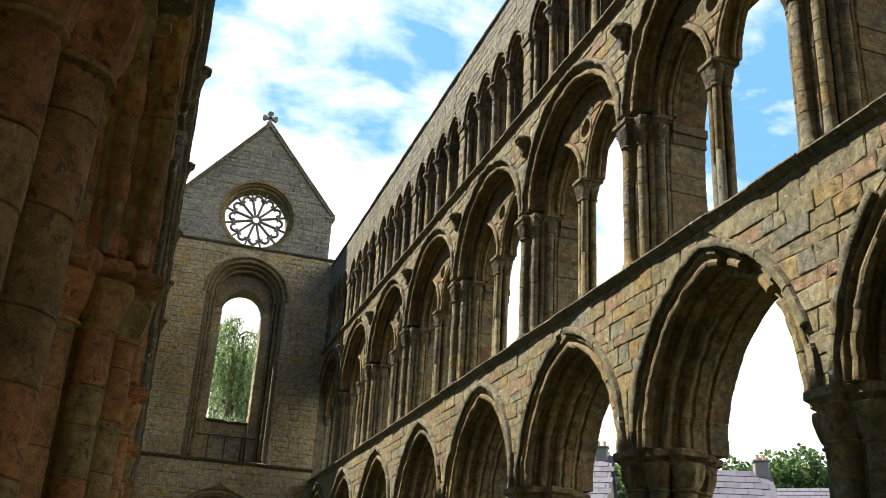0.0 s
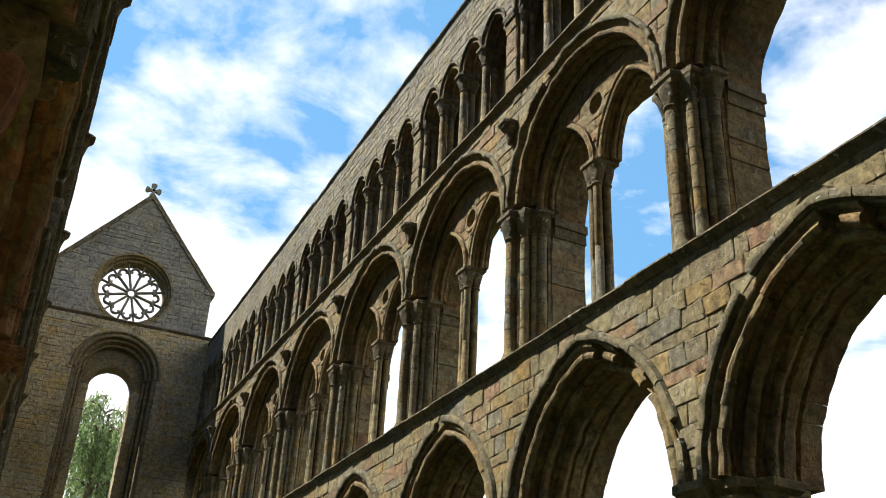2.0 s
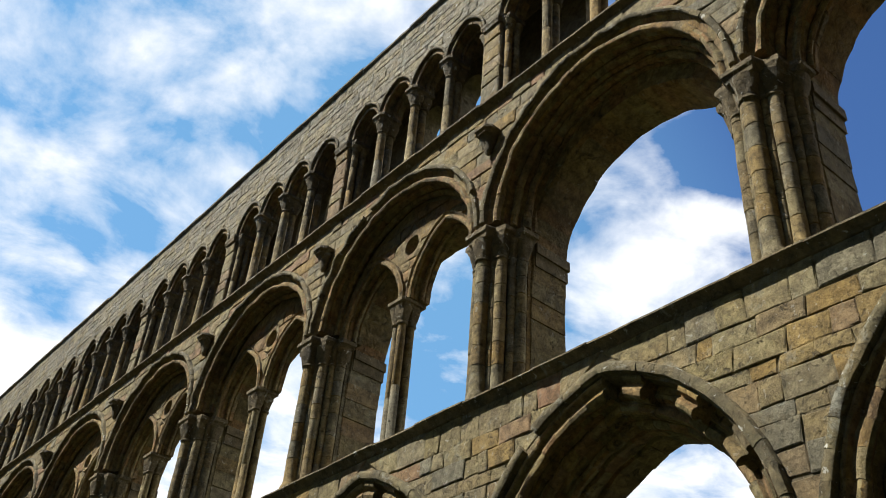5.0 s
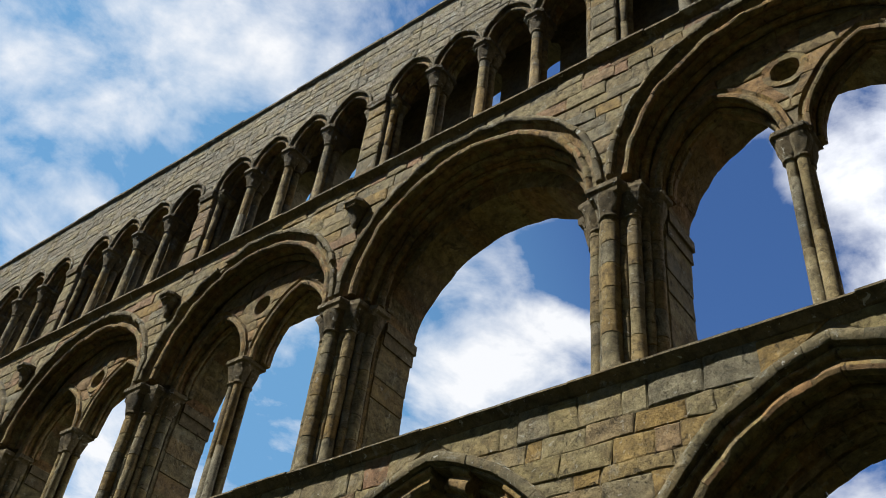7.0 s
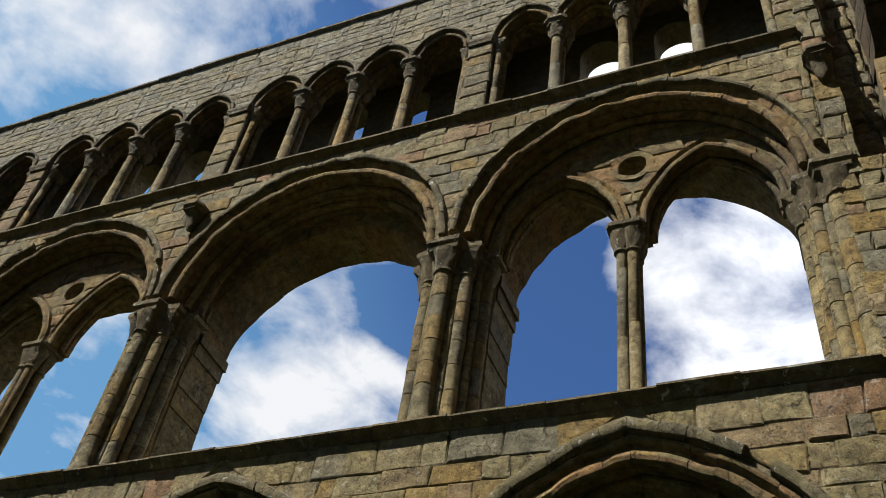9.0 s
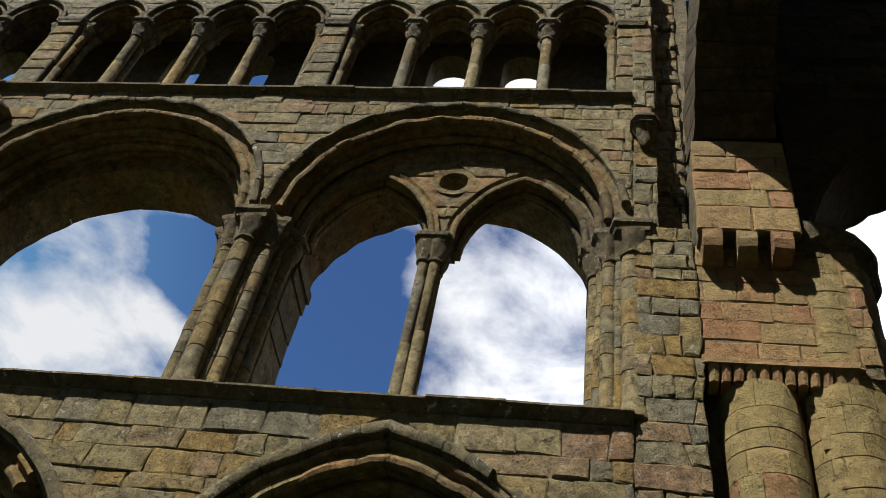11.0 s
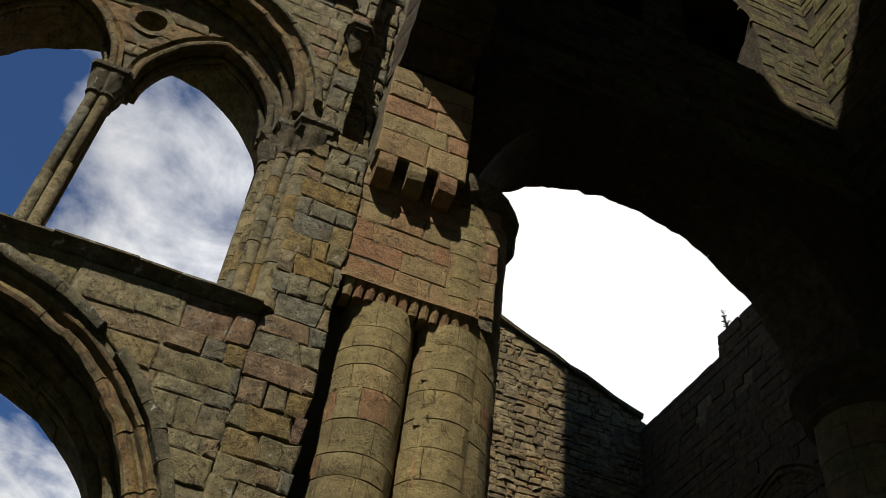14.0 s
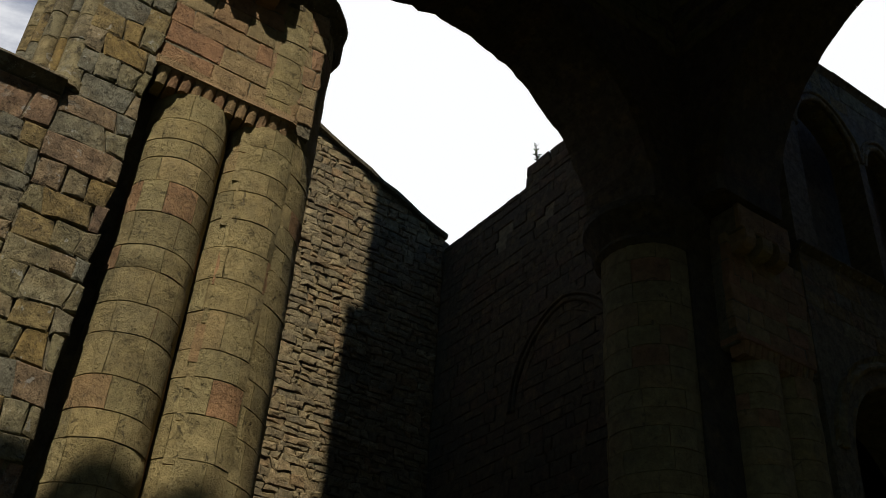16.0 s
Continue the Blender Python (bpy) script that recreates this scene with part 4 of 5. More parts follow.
        prism(b, WP, XC + s * 2.95 - 0.22, XC + s * 2.95 + 0.22, -1.1, 0.05, EAVE - 0.1, EAVE + 0.12, 0.02)
        part("kneeler", b, gable_mat, west_wall)
    part("core", core, core_mat, west_wall)
    lay(ash, "stone", west_mat, west_wall, XC, 160)
    lay(grey, "gable_stone", gable_mat, west_wall, XC, 160)
    lay(vous, "voussoir", arch_mat, west_wall, XC, 160, smooth=True)
    lay(strings, "string_stone", cap_mat, west_wall, XC, 100, smooth=True)
    return ZC


def bar(buf, P, a, b, half, w0, w1):
    (u0, z0), (u1, z1) = a, b
    ln = math.hypot(u1 - u0, z1 - z0) or 1
    nx, nz = -(z1 - z0) / ln, (u1 - u0) / ln
    v = []
    for (u, z) in (a, b):
        for k, w in ((-half, w0), (-half * 0.5, w1), (half * 0.5, w1), (half, w0), (half * 0.5, 2 * w0 - w1), (-half * 0.5, 2 * w0 - w1)):
            v.append(P(u + nx * k, w, z + nz * k))
    return buf.add(v, [(i, (i + 1) % 6, 6 + (i + 1) % 6, 6 + i) for i in range(6)] + [tuple(range(6)), tuple(range(6, 12))])


def rose_window(zc):
    """Twelve petals round a small hub, each closed by a cusped head."""
    rose = thing("window_1", "stone wheel tracery of twelve petals, unglazed", "window", kind="structure")
    b = Buf()
    for k in range(24):
        a0, a1 = math.pi * 2 * k / 24, math.pi * 2 * (k + 1) / 24
        bar(b, WP, (XC + 0.17 * math.cos(a0), zc + 0.17 * math.sin(a0)), (XC + 0.17 * math.cos(a1), zc + 0.17 * math.sin(a1)), 0.05, -0.5, -0.42)
    part("hub", b, gable_mat, rose)
    for k in range(12):
        a = math.pi * 2 * (k + 0.5) / 12
        b = Buf()
        bar(b, WP, (XC + 0.18 * math.cos(a), zc + 0.18 * math.sin(a)), (XC + 0.80 * math.cos(a), zc + 0.80 * math.sin(a)), 0.052, -0.5, -0.41)
        part("spoke", b, gable_mat, rose)
        b = Buf()
        mid = math.pi * 2 * (k + 1) / 12
        prev = None
        for i in range(11):
            t = -1 + 2 * i / 10
            r = 0.80 + 0.28 * math.cos(t * math.pi / 2) ** 0.8
            p = (XC + r * math.cos(mid + t * math.pi / 12), zc + r * math.sin(mid + t * math.pi / 12))
            if prev:
                bar(b, WP, prev, p, 0.052, -0.5, -0.41)
            prev = p
        part("petal_head", b, gable_mat, rose)
        b = Buf()
        for s in (-1, 1):
            c0 = mid + s * math.pi / 12 * 0.78
            bar(b, WP, (XC + 0.93 * math.cos(c0), zc + 0.93 * math.sin(c0)), (XC + 0.88 * math.cos(mid + s * 0.10), zc + 0.88 * math.sin(mid + s * 0.10)), 0.04, -0.5, -0.43)
        a2 = math.pi * 2 * (k + 0.5) / 12
        bar(b, WP, (XC + 0.78 * math.cos(a2), zc + 0.78 * math.sin(a2)), (XC + 1.28 * math.cos(a2), zc + 1.28 * math.sin(a2)), 0.045, -0.5, -0.42)
        part("cusp", b, gable_mat, rose)


def gable_cross():
    cross = thing("gable_cross", "weathered stone cross with splayed arms on the gable peak", "cross", at=(XC, WEST + 0.5, 21.4))
    P = lambda u, w, z: Vector((u - XC, -w, z - 21.4))
    zc = 21.98
    b = Buf()
    prism(b, P, XC - 0.16, XC + 0.16, -0.16, 0.16, 20.9, 21.56, 0.04)
    lathe(b, P, XC, 0, [(0.09, 21.5), (0.06, 21.6), (0.06, 21.75)], 8)
    part("base", b, gable_mat, cross)
    b = Buf()
    for k in range(4):
        a = math.pi / 2 * k
        ca, sa = math.cos(a), math.sin(a)
        pts = [(0.0, -0.05), (0.12, -0.05), (0.22, -0.12), (0.30, -0.10), (0.33, 0.0), (0.30, 0.10), (0.22, 0.12), (0.12, 0.05), (0.0, 0.05)]
        v = [P(XC + x * ca - y * sa, w, zc + x * sa + y * ca) for w in (-0.07, 0.07) for x, y in pts]
        m = len(pts)
        b.add(v, [tuple(range(m)), tuple(range(m, 2 * m))] + [(i, (i + 1) % m, m + (i + 1) % m, m + i) for i in range(m)])
    part("head", b, gable_mat, cross)


ROSE_Z = west_front()
rose_window(ROSE_Z)
gable_cross()


# ---- crossing under the tower ----
def curved_course(P, u, w, r, a0, a1, z0, z1, n, mat, parent, name="stone"):
    """One course of a round pier: curved stones side by side."""
    a = a0 + rng.uniform(0, 0.4) * (a1 - a0) / n
    cuts = [a0]
    while a < a1 - 0.3 * (a1 - a0) / n:
        cuts.append(a)
        a += (a1 - a0) / n * rng.uniform(0.7, 1.4)
    cuts.append(a1)
    for b0, b1 in zip(cuts, cuts[1:]):
        if b1 - b0 < 6:
            continue
        g, v, sub = 0.35, [], max(2, int((b1 - b0) / 10))
        dr = rng.uniform(-0.003, 0.004)
        rows = ((r - 0.10, z0 + 0.003), (r - 0.005, z0 + 0.0025), (r + dr, z0 + 0.0055), (r + dr * 0.4, (z0 + z1) / 2), (r + dr, z1 - 0.0055), (r - 0.005, z1 - 0.0025), (r - 0.10, z1 - 0.003))
        for i in range(sub + 1):
            t = radians(b0 + g + (b1 - b0 - 2 * g) * i / sub)
            for rr, z in rows:
                v.append(P(u + rr * math.cos(t), w + rr * math.sin(t), z))
        m = len(rows)
        f = [(i * m + j, i * m + (j + 1) % m, (i + 1) * m + (j + 1) % m, (i + 1) * m + j) for i in range(sub) for j in range(m)]
        f += [tuple(range(m)), tuple(sub * m + j for j in range(m))]
        part(name, Buf().add(v, f).worn(0.012, 5), mat, parent, smooth=True)


def scallop_cornice(P, u0, u1, w, z, parent):
    """A thin abacus over a row of scallops."""
    b = Buf()
    prism(b, P, u0 - 0.05, u1 + 0.05, w - 0.5, w + 0.055, z - 0.02, z + 0.07, 0.02)
    part("abacus", b.worn(0.02, 5), red_mat, parent)
    n = int((u1 - u0) / 0.105)
    for k in range(n):
        u = u0 + (u1 - u0) * (k + 0.5) / n
        b = Buf()
        h = (u1 - u0) / n * 0.52
        v = []
        for i in range(5):
            a = radians(180 * i / 4)
            du, dw = -h * math.cos(a), h * math.sin(a)
            v += [P(u + du, w + 0.01 + dw * 0.6, z - 0.02), P(u + du * 0.8, w - 0.03 + dw * 0.5, z - 0.19), P(u + du * 0.8, w - 0.2, z - 0.20), P(u + du, w - 0.2, z - 0.02)]
        b.add(v, [(i * 4 + j, i * 4 + (j + 1) % 4, i * 4 + 4 + (j + 1) % 4, i * 4 + 4 + j) for i in range(4) for j in range(4)] + [(0, 1, 2, 3), (16, 17, 18, 19)])
        part("scallop", b.worn(0.012, 7), red_mat, parent)


def pier_front(P, u0, u1, parent, face_w, top):
    """The broad face of a crossing pier: two half-round shafts below, a scalloped cornice, coursed stone, three corbels and the arch foot."""
    half = (u1 - u0) / 4
    b = Buf()
    prism(b, P, u0 - 0.2, u1 + 0.02, -1.6, face_w - half * 1.25, 0, 7.5)
    prism(b, P, u0 - 0.22, u1 + 0.02, -1.6, face_w - 0.06, 7.5, 9.15)
    part("core", b, core_mat, parent)
    for k in (0, 1):
        for z0, z1 in zip(*(lambda q: (q, q[1:]))(courses(0.2, 7.38, 0.28))):
            curved_course(P, u1 - 0.50 - 0.70 * k, face_w - 0.35, 0.355, -20, 200, z0, z1, 4.6, shaft_stone_mat, parent)
    scallop_cornice(P, u0, u1 - 0.03, face_w - 0.03, 7.55, parent)
    for q in stones(P, lambda z: u0 - 0.22, lambda z: u1 + 0.03, courses(7.65, 9.15, 0.24), 0.3, w=face_w - 0.05, depth=0.12, jit=0.018, proud=0.008, ch=0.009):
        part("stone", q[0], red_mat, parent)
    for k in range(3):
        u = u1 - 0.15 - 0.33 * k
        b = Buf()
        v, prof = [], [(-0.1, 9.12), (0.21, 9.12), (0.22, 9.0), (0.19, 8.91), (0.12, 8.86), (0.04, 8.84), (-0.1, 8.84)]
        for du in (-0.095, 0.095):
            v += [P(u + du, face_w + w, z) for w, z in prof]
        m = len(prof)
        b.add(v, [tuple(range(m)), tuple(range(m, 2 * m))] + [(i, (i + 1) % m, m + (i + 1) % m, m + i) for i in range(m)])
        part("corbel", b.worn(0.02, 6), red_mat, parent)
    b = Buf()
    prism(b, P, u1 - 0.98, u1 - 0.02, -0.4, face_w + 0.18, 9.12, top)
    part("arch_foot_core", b, core_mat, parent)
    for q in stones(P, lambda z: u1 - 1.0, lambda z: u1, courses(9.13, top, 0.29), 0.75, w=face_w + 0.20, depth=0.08, jit=0.012, proud=0.012, ch=0.012):
        part("stone", q[0], red_mat, parent)
    return parent


def half_round_pier(P, u, w, r, a0, a1, z1, parent, step=0.30, mat=None):
    b = Buf()
    lathe(b, P, u, w, [(r - 0.05, 0), (r - 0.05, z1)], 24, a0, a1)
    part("core", b, core_mat, parent)
    for z0, z2 in zip(*(lambda q: (q, q[1:]))(courses(0.2, z1, step))):
        curved_course(P, u, w, r, a0, a1, z0, z2, (a1 - a0) / 42, mat or shaft_stone_mat, parent)


# north-west pier of the crossing
nw = thing("crossing_pier_north_west", "massive red sandstone crossing pier with half-round shafts and scalloped cornice", "pier", kind="structure")
NF = side(6.64, "y", -1)
pier_front(NF, -2.36, -1.04, nw, 0.03, 10.65)
# flank between nave bay and crossing
for q in stones(NF, lambda z: -1.03, lambda z: -0.43, courses(0.1, 9.4, 0.21), 0.27, w=0.01, depth=0.3, jit=0.022, proud=0.016, ch=0.01) + stones(NF, lambda z: -1.05, lambda z: -0.68, courses(9.4, 16.4, 0.24), 0.3, w=-0.38, depth=0.3, jit=0.02, proud=0.04, ch=0.02) + stones(NF, lambda z: -0.69, lambda z: -0.43, courses(9.4, 15.6, 0.3), 0.36, w=0.01, depth=0.3, jit=0.018, proud=0.02, ch=0.012):
    part("stone", q[0], ashlar_mat, nw)
b = Buf()
prism(b, NF, -1.02, -0.42, -1.3, -0.02, 0, 9.4)
prism(b, NF, -0.66, -0.42, -1.3, -0.02, 9.4, 15.6)
prism(b, NF, -1.25, -0.6, -1.3, -0.42, 9.0, 16.4)
prism(b, NF, -2.3, -1.0, -1.5, -0.85, 9, 16)
part("flank_core", b, core_mat, nw)
half_round_pier(NF, -2.24, -0.62, 0.62, 62, 372, 9.1, nw)
b = Buf()
lathe(b, NF, -2.22, -0.66, [(0.60, 9.0), (0.66, 9.03), (0.66, 9.07), (0.63, 9.1), (0.65, 9.15), (0.68, 9.2), (0.72, 9.24)], 40)
part("capital", b.worn(0.04, 9), cap_mat, nw, smooth=True)
b = Buf()
lathe(b, NF, -2.22, -0.66, [(0.5, 9.2), (0.74, 9.23), (0.77, 9.30), (0.77, 9.42), (0.70, 9.47), (0.3, 9.5), (0.3, 9.2)], 26)
part("abacus", b.worn(0.07, 4), cap_mat, nw)

# north-east pier
ne = thing("crossing_pier_north_east", "shaded red sandstone crossing pier with round shafts and cornice", "pier", kind="structure")
pier_front(NF, -9.9, -8.55, ne, 0.03, 9.5)
half_round_pier(NF, -8.03, -0.97, 0.64, -30, 190, 9.1, ne)
b = Buf()
prism(b, NF, -9.9, -8.1, -1.7, -0.3, 0, 9.4)
lathe(b, NF, -8.03, -0.97, [(0.64, 8.8), (0.71, 8.88), (0.67, 8.96), (0.80, 9.22), (0.86, 9.30), (0.86, 9.42)], 24)
part("capital_block", b, shade_dark_mat, ne)

# tower: four walls on arches, open to the sky
tower = thing("tower", "hollow square stone tower over the crossing, open above", "tower", kind="structure")
TX0, TX1, TY0, TY1, TTOP = -0.15, 6.9, -8.2, -1.95, 26.3
NT, ST, ET, WT = side(TX1, "y", -1), side(TX0, "y", 1), side(TY0, "x", 1), side(TY1, "x", -1)
tw = Buf()
arch_slab(tw, NT, -9.7, -2.2, -4.95, 9.42, 0, 2.7, 14.7, 0.0, -1.3, 28)
# wall passage behind two round-headed openings
# back wall carried unseen above TTOP, to lengthen its shadow on the transept
prism(tw, NT, -9.7, -2.2, -1.3, -0.95, 14.7, 30.0)
for cc, lo, hi in ((-6.25, -9.7, -5.1), (-4.0, -5.1, -2.2)):
    arch_slab(tw, NT, lo, hi, cc, 16.2, 0, 0.72, TTOP, 0.0, -0.6, 18)
    prism(tw, NT, lo, cc - 0.72, -0.6, 0.0, 14.7, 16.2)
    prism(tw, NT, cc + 0.72, hi, -0.6, 0.0, 14.7, 16.2)
arch_slab(tw, ST, -9.7, -1.0, -4.95, 9.42, 0, 2.7, TTOP, 0.0, -1.3, 28)
arch_slab(tw, ET, TX0 - 1.2, TX1 + 1.2, 3.37, 9.55, 0, 3.05, TTOP, 0.0, -1.15, 28)
# west arch: low segmental curve on the pier feet
WR, WZ, WC = 3.55, 8.82, 3.37
for k in range(24):
    u0, u1 = 0.3 + 6.14 * k / 24, 0.3 + 6.14 * (k + 1) / 24
    prism(tw, WT, u0, u1, -0.55, -0.02, WZ + 0.04 + math.sqrt(WR ** 2 - ((u0 + u1) / 2 - WC) ** 2), TTOP)
prism(tw, WT, 6.46, 7.6, -0.80, -0.02, 9.5, 12.0)
prism(tw, WT, 6.46, 7.6, -0.55, -0.02, 12.0, TTOP)
prism(tw, WT, -0.8, 0.28, -0.80, -0.02, 9.5, TTOP)
# core and arch stones have the tower's shade in their colour
part("tower_core", tw, shade_dark_mat, tower)
pieces = []
pieces += [(q, 3.4, 11) for q in voussoirs(WT, WC, WZ, 0, [(WR + 1.35, -0.87), (WR, -0.87), (WR - 0.02, 0.0), (WR + 1.35, 0.0)], 20, skip=[k for k in range(-20, 20) if abs(k + 0.5) > 13], wear=0.03, gap=0.004)]
pieces += [(q, 3.4, 11) for q in voussoirs(NT, -4.95, 9.42, 0, [(3.1, 0.02), (2.70, 0.02), (2.62, -0.05), (2.62, -1.32), (3.1, -1.32)], 16, wear=0.05, gap=0.001)]
pieces += [(q, 3.4, 11) for q in voussoirs(ET, 3.37, 9.55, 0, [(3.45, 0.02), (3.05, 0.02), (2.98, -0.05), (2.98, -1.17), (3.45, -1.17)], 18, wear=0.02, gap=0.001)]
lay(pieces, "voussoir", shade_dark_mat, tower, 3.4, 120)
face = []
zs = courses(12.3, 19.5, 0.2)
for z0, z1 in zip(zs, zs[1:]):
    zm = (z0 + z1) / 2
    holes = [(cc - (0.74 if zm < 16.2 else arch_half(16.2, 0, 0.74, zm)), cc + (0.74 if zm < 16.2 else arch_half(16.2, 0, 0.74, zm))) for cc in (-6.25, -4.0) if 14.7 < zm < 16.9]
    cut = [-8.2] + [x for h in holes for x in h] + [-1.95]
    for a, b2 in zip(cut[::2], cut[1::2]):
        face += stones(NT, lambda z, a=a: a, lambda z, b2=b2: b2, [z0, z1], 0.42, depth=0.05, proud=0.03)
    face += stones(ET, lambda z: 0.0, lambda z: 6.9, [z0, z1], 0.42, depth=0.05, proud=0.03)
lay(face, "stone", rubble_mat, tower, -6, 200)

# ---- north transept, roofless ----
transept = thing("wall_transept", "tall rubble walls of a roofless transept with sloping broken top", "wall", kind="structure")
TN, TE = side(15.9, "y", -1), side(-10.0, "x", 1)
tb = Buf()


def slope_top(y):
    return 16.9 + (y + 4.7) * 0.405


pts = [-3.0 - 0.5 * k for k in range(17)]
for a, b2 in zip(pts, pts[1:]):
    v = [TN(u, w, z) for w in (-0.03, -1.0) for u, z in ((a, 0), (b2, 0), (b2, slope_top(b2) - 0.12), (a, slope_top(a) - 0.12))]
    tb.add(v, [(0, 1, 2, 3), (4, 5, 6, 7), (0, 1, 5, 4), (1, 2, 6, 5), (2, 3, 7, 6), (3, 0, 4, 7)])
prism(tb, TE, 8.2, 16.8, -1.0, -0.03, 0, 14.3)
prism(tb, TE, 8.2, 12.75, -1.0, -0.03, 14.3, 14.75)
part("core", tb, core_mat, transept)
rub = []
for z0, z1 in zip(*(lambda q: (q, q[1:]))(courses(3.0, 16.9, 0.15))):
    end = min(-3.6, max(-9.99, -4.7 + (z1 + 0.1 - 16.9) / 0.405)) if z1 > slope_top(-9.99) - 0.1 else -9.99
    rub += stones(TN, lambda z, end=end: end, lambda z: -3.6, [z0, z1], 0.25, depth=0.12, joint=0.003, jit=0.034, proud=0.03, ch=0.012)
rub = [q for q in rub if not (abs(q[1] + 7.15) < 0.16 and abs(q[2] - 10.64) < 0.12)]
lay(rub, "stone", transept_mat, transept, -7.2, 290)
caps = []
for k in range(16):
    u = -4.0 - 0.375 * k
    caps.append((Buf(), u, 0))
    v = [TN(uu, w, slope_top(uu) + dz) for uu in (u - 0.002, u - 0.37) for w, dz in ((-1.0, -0.15), (0.1, -0.15), (0.12, -0.06), (0.04, 0.0), (-1.0, 0.0))]
    caps[-1][0].add(v, [(i, (i + 1) % 5, 5 + (i + 1) % 5, 5 + i) for i in range(5)] + [(0, 1, 2, 3, 4), (5, 6, 7, 8, 9)]).worn(0.03, 4)
lay(caps, "coping_stone", cap_mat, transept, -7, 40)
# east wall: shade put into the dark colour of facing and blind arch
east = []
for z0, z1 in zip(*(lambda q: (q, q[1:]))(courses(3.0, 14.35, 0.24))):
    east += stones(TE, lambda z: 8.2, lambda z: 15.9, [z0, z1], 0.4, depth=0.08, jit=0.02, proud=0.015)
east += stones(TE, lambda z: 8.2, lambda z: 12.8, courses(14.35, 14.85, 0.24), 0.4, depth=0.3, jit=0.04, proud=0.03)
for x, z in ((12.1, 13.4), (13.6, 13.4)):
    east = [q for q in east if not (abs(q[1] - x) < 0.22 and abs(q[2] - z) < 0.25)]
lay(east, "wall_stone", shade_dark_mat, transept, 11, 120)
arc = []
for R in (1.9, 1.6):
    arc += [(q, 11, 8) for q in voussoirs(TE, 11.6, 9.2, 0.3, roll(R - 0.2, R, 0.06 - (1.9 - R) * 0.2, -0.1, 0.05), 10)]
lay(arc, "voussoir", shade_dark_mat, transept, 11, 60, smooth=True)

# ---- choir beyond the crossing ----
choir = thing("wall_choir", "shaded choir wall with tall arches and lancet openings", "wall", kind="structure")
CP = side(6.64, "y", -1)
cb, cs, cv = Buf(), [], []
for k, c in enumerate((-11.9, -15.6)):
    lo, hi = c - 1.85, c + 1.85
    arch_slab(cb, CP, lo, hi, c, 6.6, 0.0, 1.35, 9.6, 0, -1.2, 18)
    prism(cb, CP, lo, c - 1.35, -1.2, 0, 0, 6.6)
    prism(cb, CP, c + 1.35, hi, -1.2, 0, 0, 6.6)
    for cc, a, b2, h in ((c - 0.95, lo, c - 0.35, 0.52), (c + 0.55, c - 0.35, hi, 0.8)):
        arch_slab(cb, CP, a, b2, cc, 12.2, 0.2, h + 0.2, 13.9, 0, -0.5, 14)
        prism(cb, CP, a, cc - h, -0.5, 0, 9.6, 12.2)
        prism(cb, CP, cc + h, b2, -0.5, 0, 9.6, 12.2)
        cv += [(q, c, 12) for q in voussoirs(CP, cc, 12.2, 0.2, roll(h + 0.12, h + 0.32, 0.03, -0.3, 0.05), 8)]
    prism(cb, CP, lo, hi, -1.2, -0.9, 9.6, 13.9)
    for R in (1.75, 1.5):
        cv += [(q, c, 7) for q in voussoirs(CP, c, 6.6, 0, roll(R - 0.2, R, 0.08 - (1.75 - R) * 0.3, -0.3, 0.06), 12)]
    cs += stones(CP, lambda z: lo, lambda z: hi, courses(13.2, 13.9, 0.24), 0.4, depth=0.05)
    cs += stones(CP, lambda z: lo, lambda z: hi, courses(8.4, 9.45, 0.24), 0.4, depth=0.05)
part("core", cb, core_mat, choir)
lay(cs, "stone", ashlar_mat, choir, -11, 120)
lay(cv, "voussoir", arch_mat, choir, -11, 120, smooth=True)
lay(moulded_run(CP, -17.4, -10.0, 9.65, STRING_SECTION, 0.8) + moulded_run(CP, -17.4, -10.0, 14.0, STRING_SECTION, 0.8), "string_stone", cap_mat, choir, -11, 60, smooth=True)
cw = Buf()
prism(cw, side(-17.4, "x", 1), -1.3, 8.0, -1.0, 0, 0, 14)
prism(cw, side(-17.4, "x", 1), 8.0, 11.9, -1.0, 0, 0, 9.3)
part("end_wall", cw, ashlar_mat, choir)
# added wall and lid, coloured dark as shade, shut out sky behind the arches
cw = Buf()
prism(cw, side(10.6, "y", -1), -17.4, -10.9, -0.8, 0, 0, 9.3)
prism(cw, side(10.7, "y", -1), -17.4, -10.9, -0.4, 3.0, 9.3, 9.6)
part("aisle_wall", cw, shade_dark_mat, choir, "added dark wall closing off the choir arches")

# south-west and south-east piers carry the tower on the shaded side
for nm, y0 in (("crossing_pier_south_west", -2.6), ("crossing_pier_south_east", -9.8)):
    sp = thing(nm, "shaded sandstone crossing pier", "pier", kind="structure")
    b = Buf()
    prism(b, side(-0.15, "y", 1), y0, y0 + 1.7, -1.4, 0.0, 0, 9.5)
    part("core", b, ashlar_mat, sp)

# added unseen walls close the place and cut sky light under the tower
south_side = thing("wall_south_side", "plain unseen walls standing in for south transept and choir", "wall", kind="structure")
b = Buf()
prism(b, side(-9.4, "y", 1), -10.6, -2.0, -1.0, 0, 0, 13)
prism(b, side(-10.0, "x", 1), -9.4, -1.5, -0.8, 0, 0, 13)
prism(b, side(0.06, "y", 1), -17.4, -9.9, -1.0, 0, 0, 14)
prism(b, side(-2.0, "x", -1), 8.3, 16.8, 0.0, 0.8, 0, 11.5)
part("plain_wall", b, ashlar_mat, south_side)

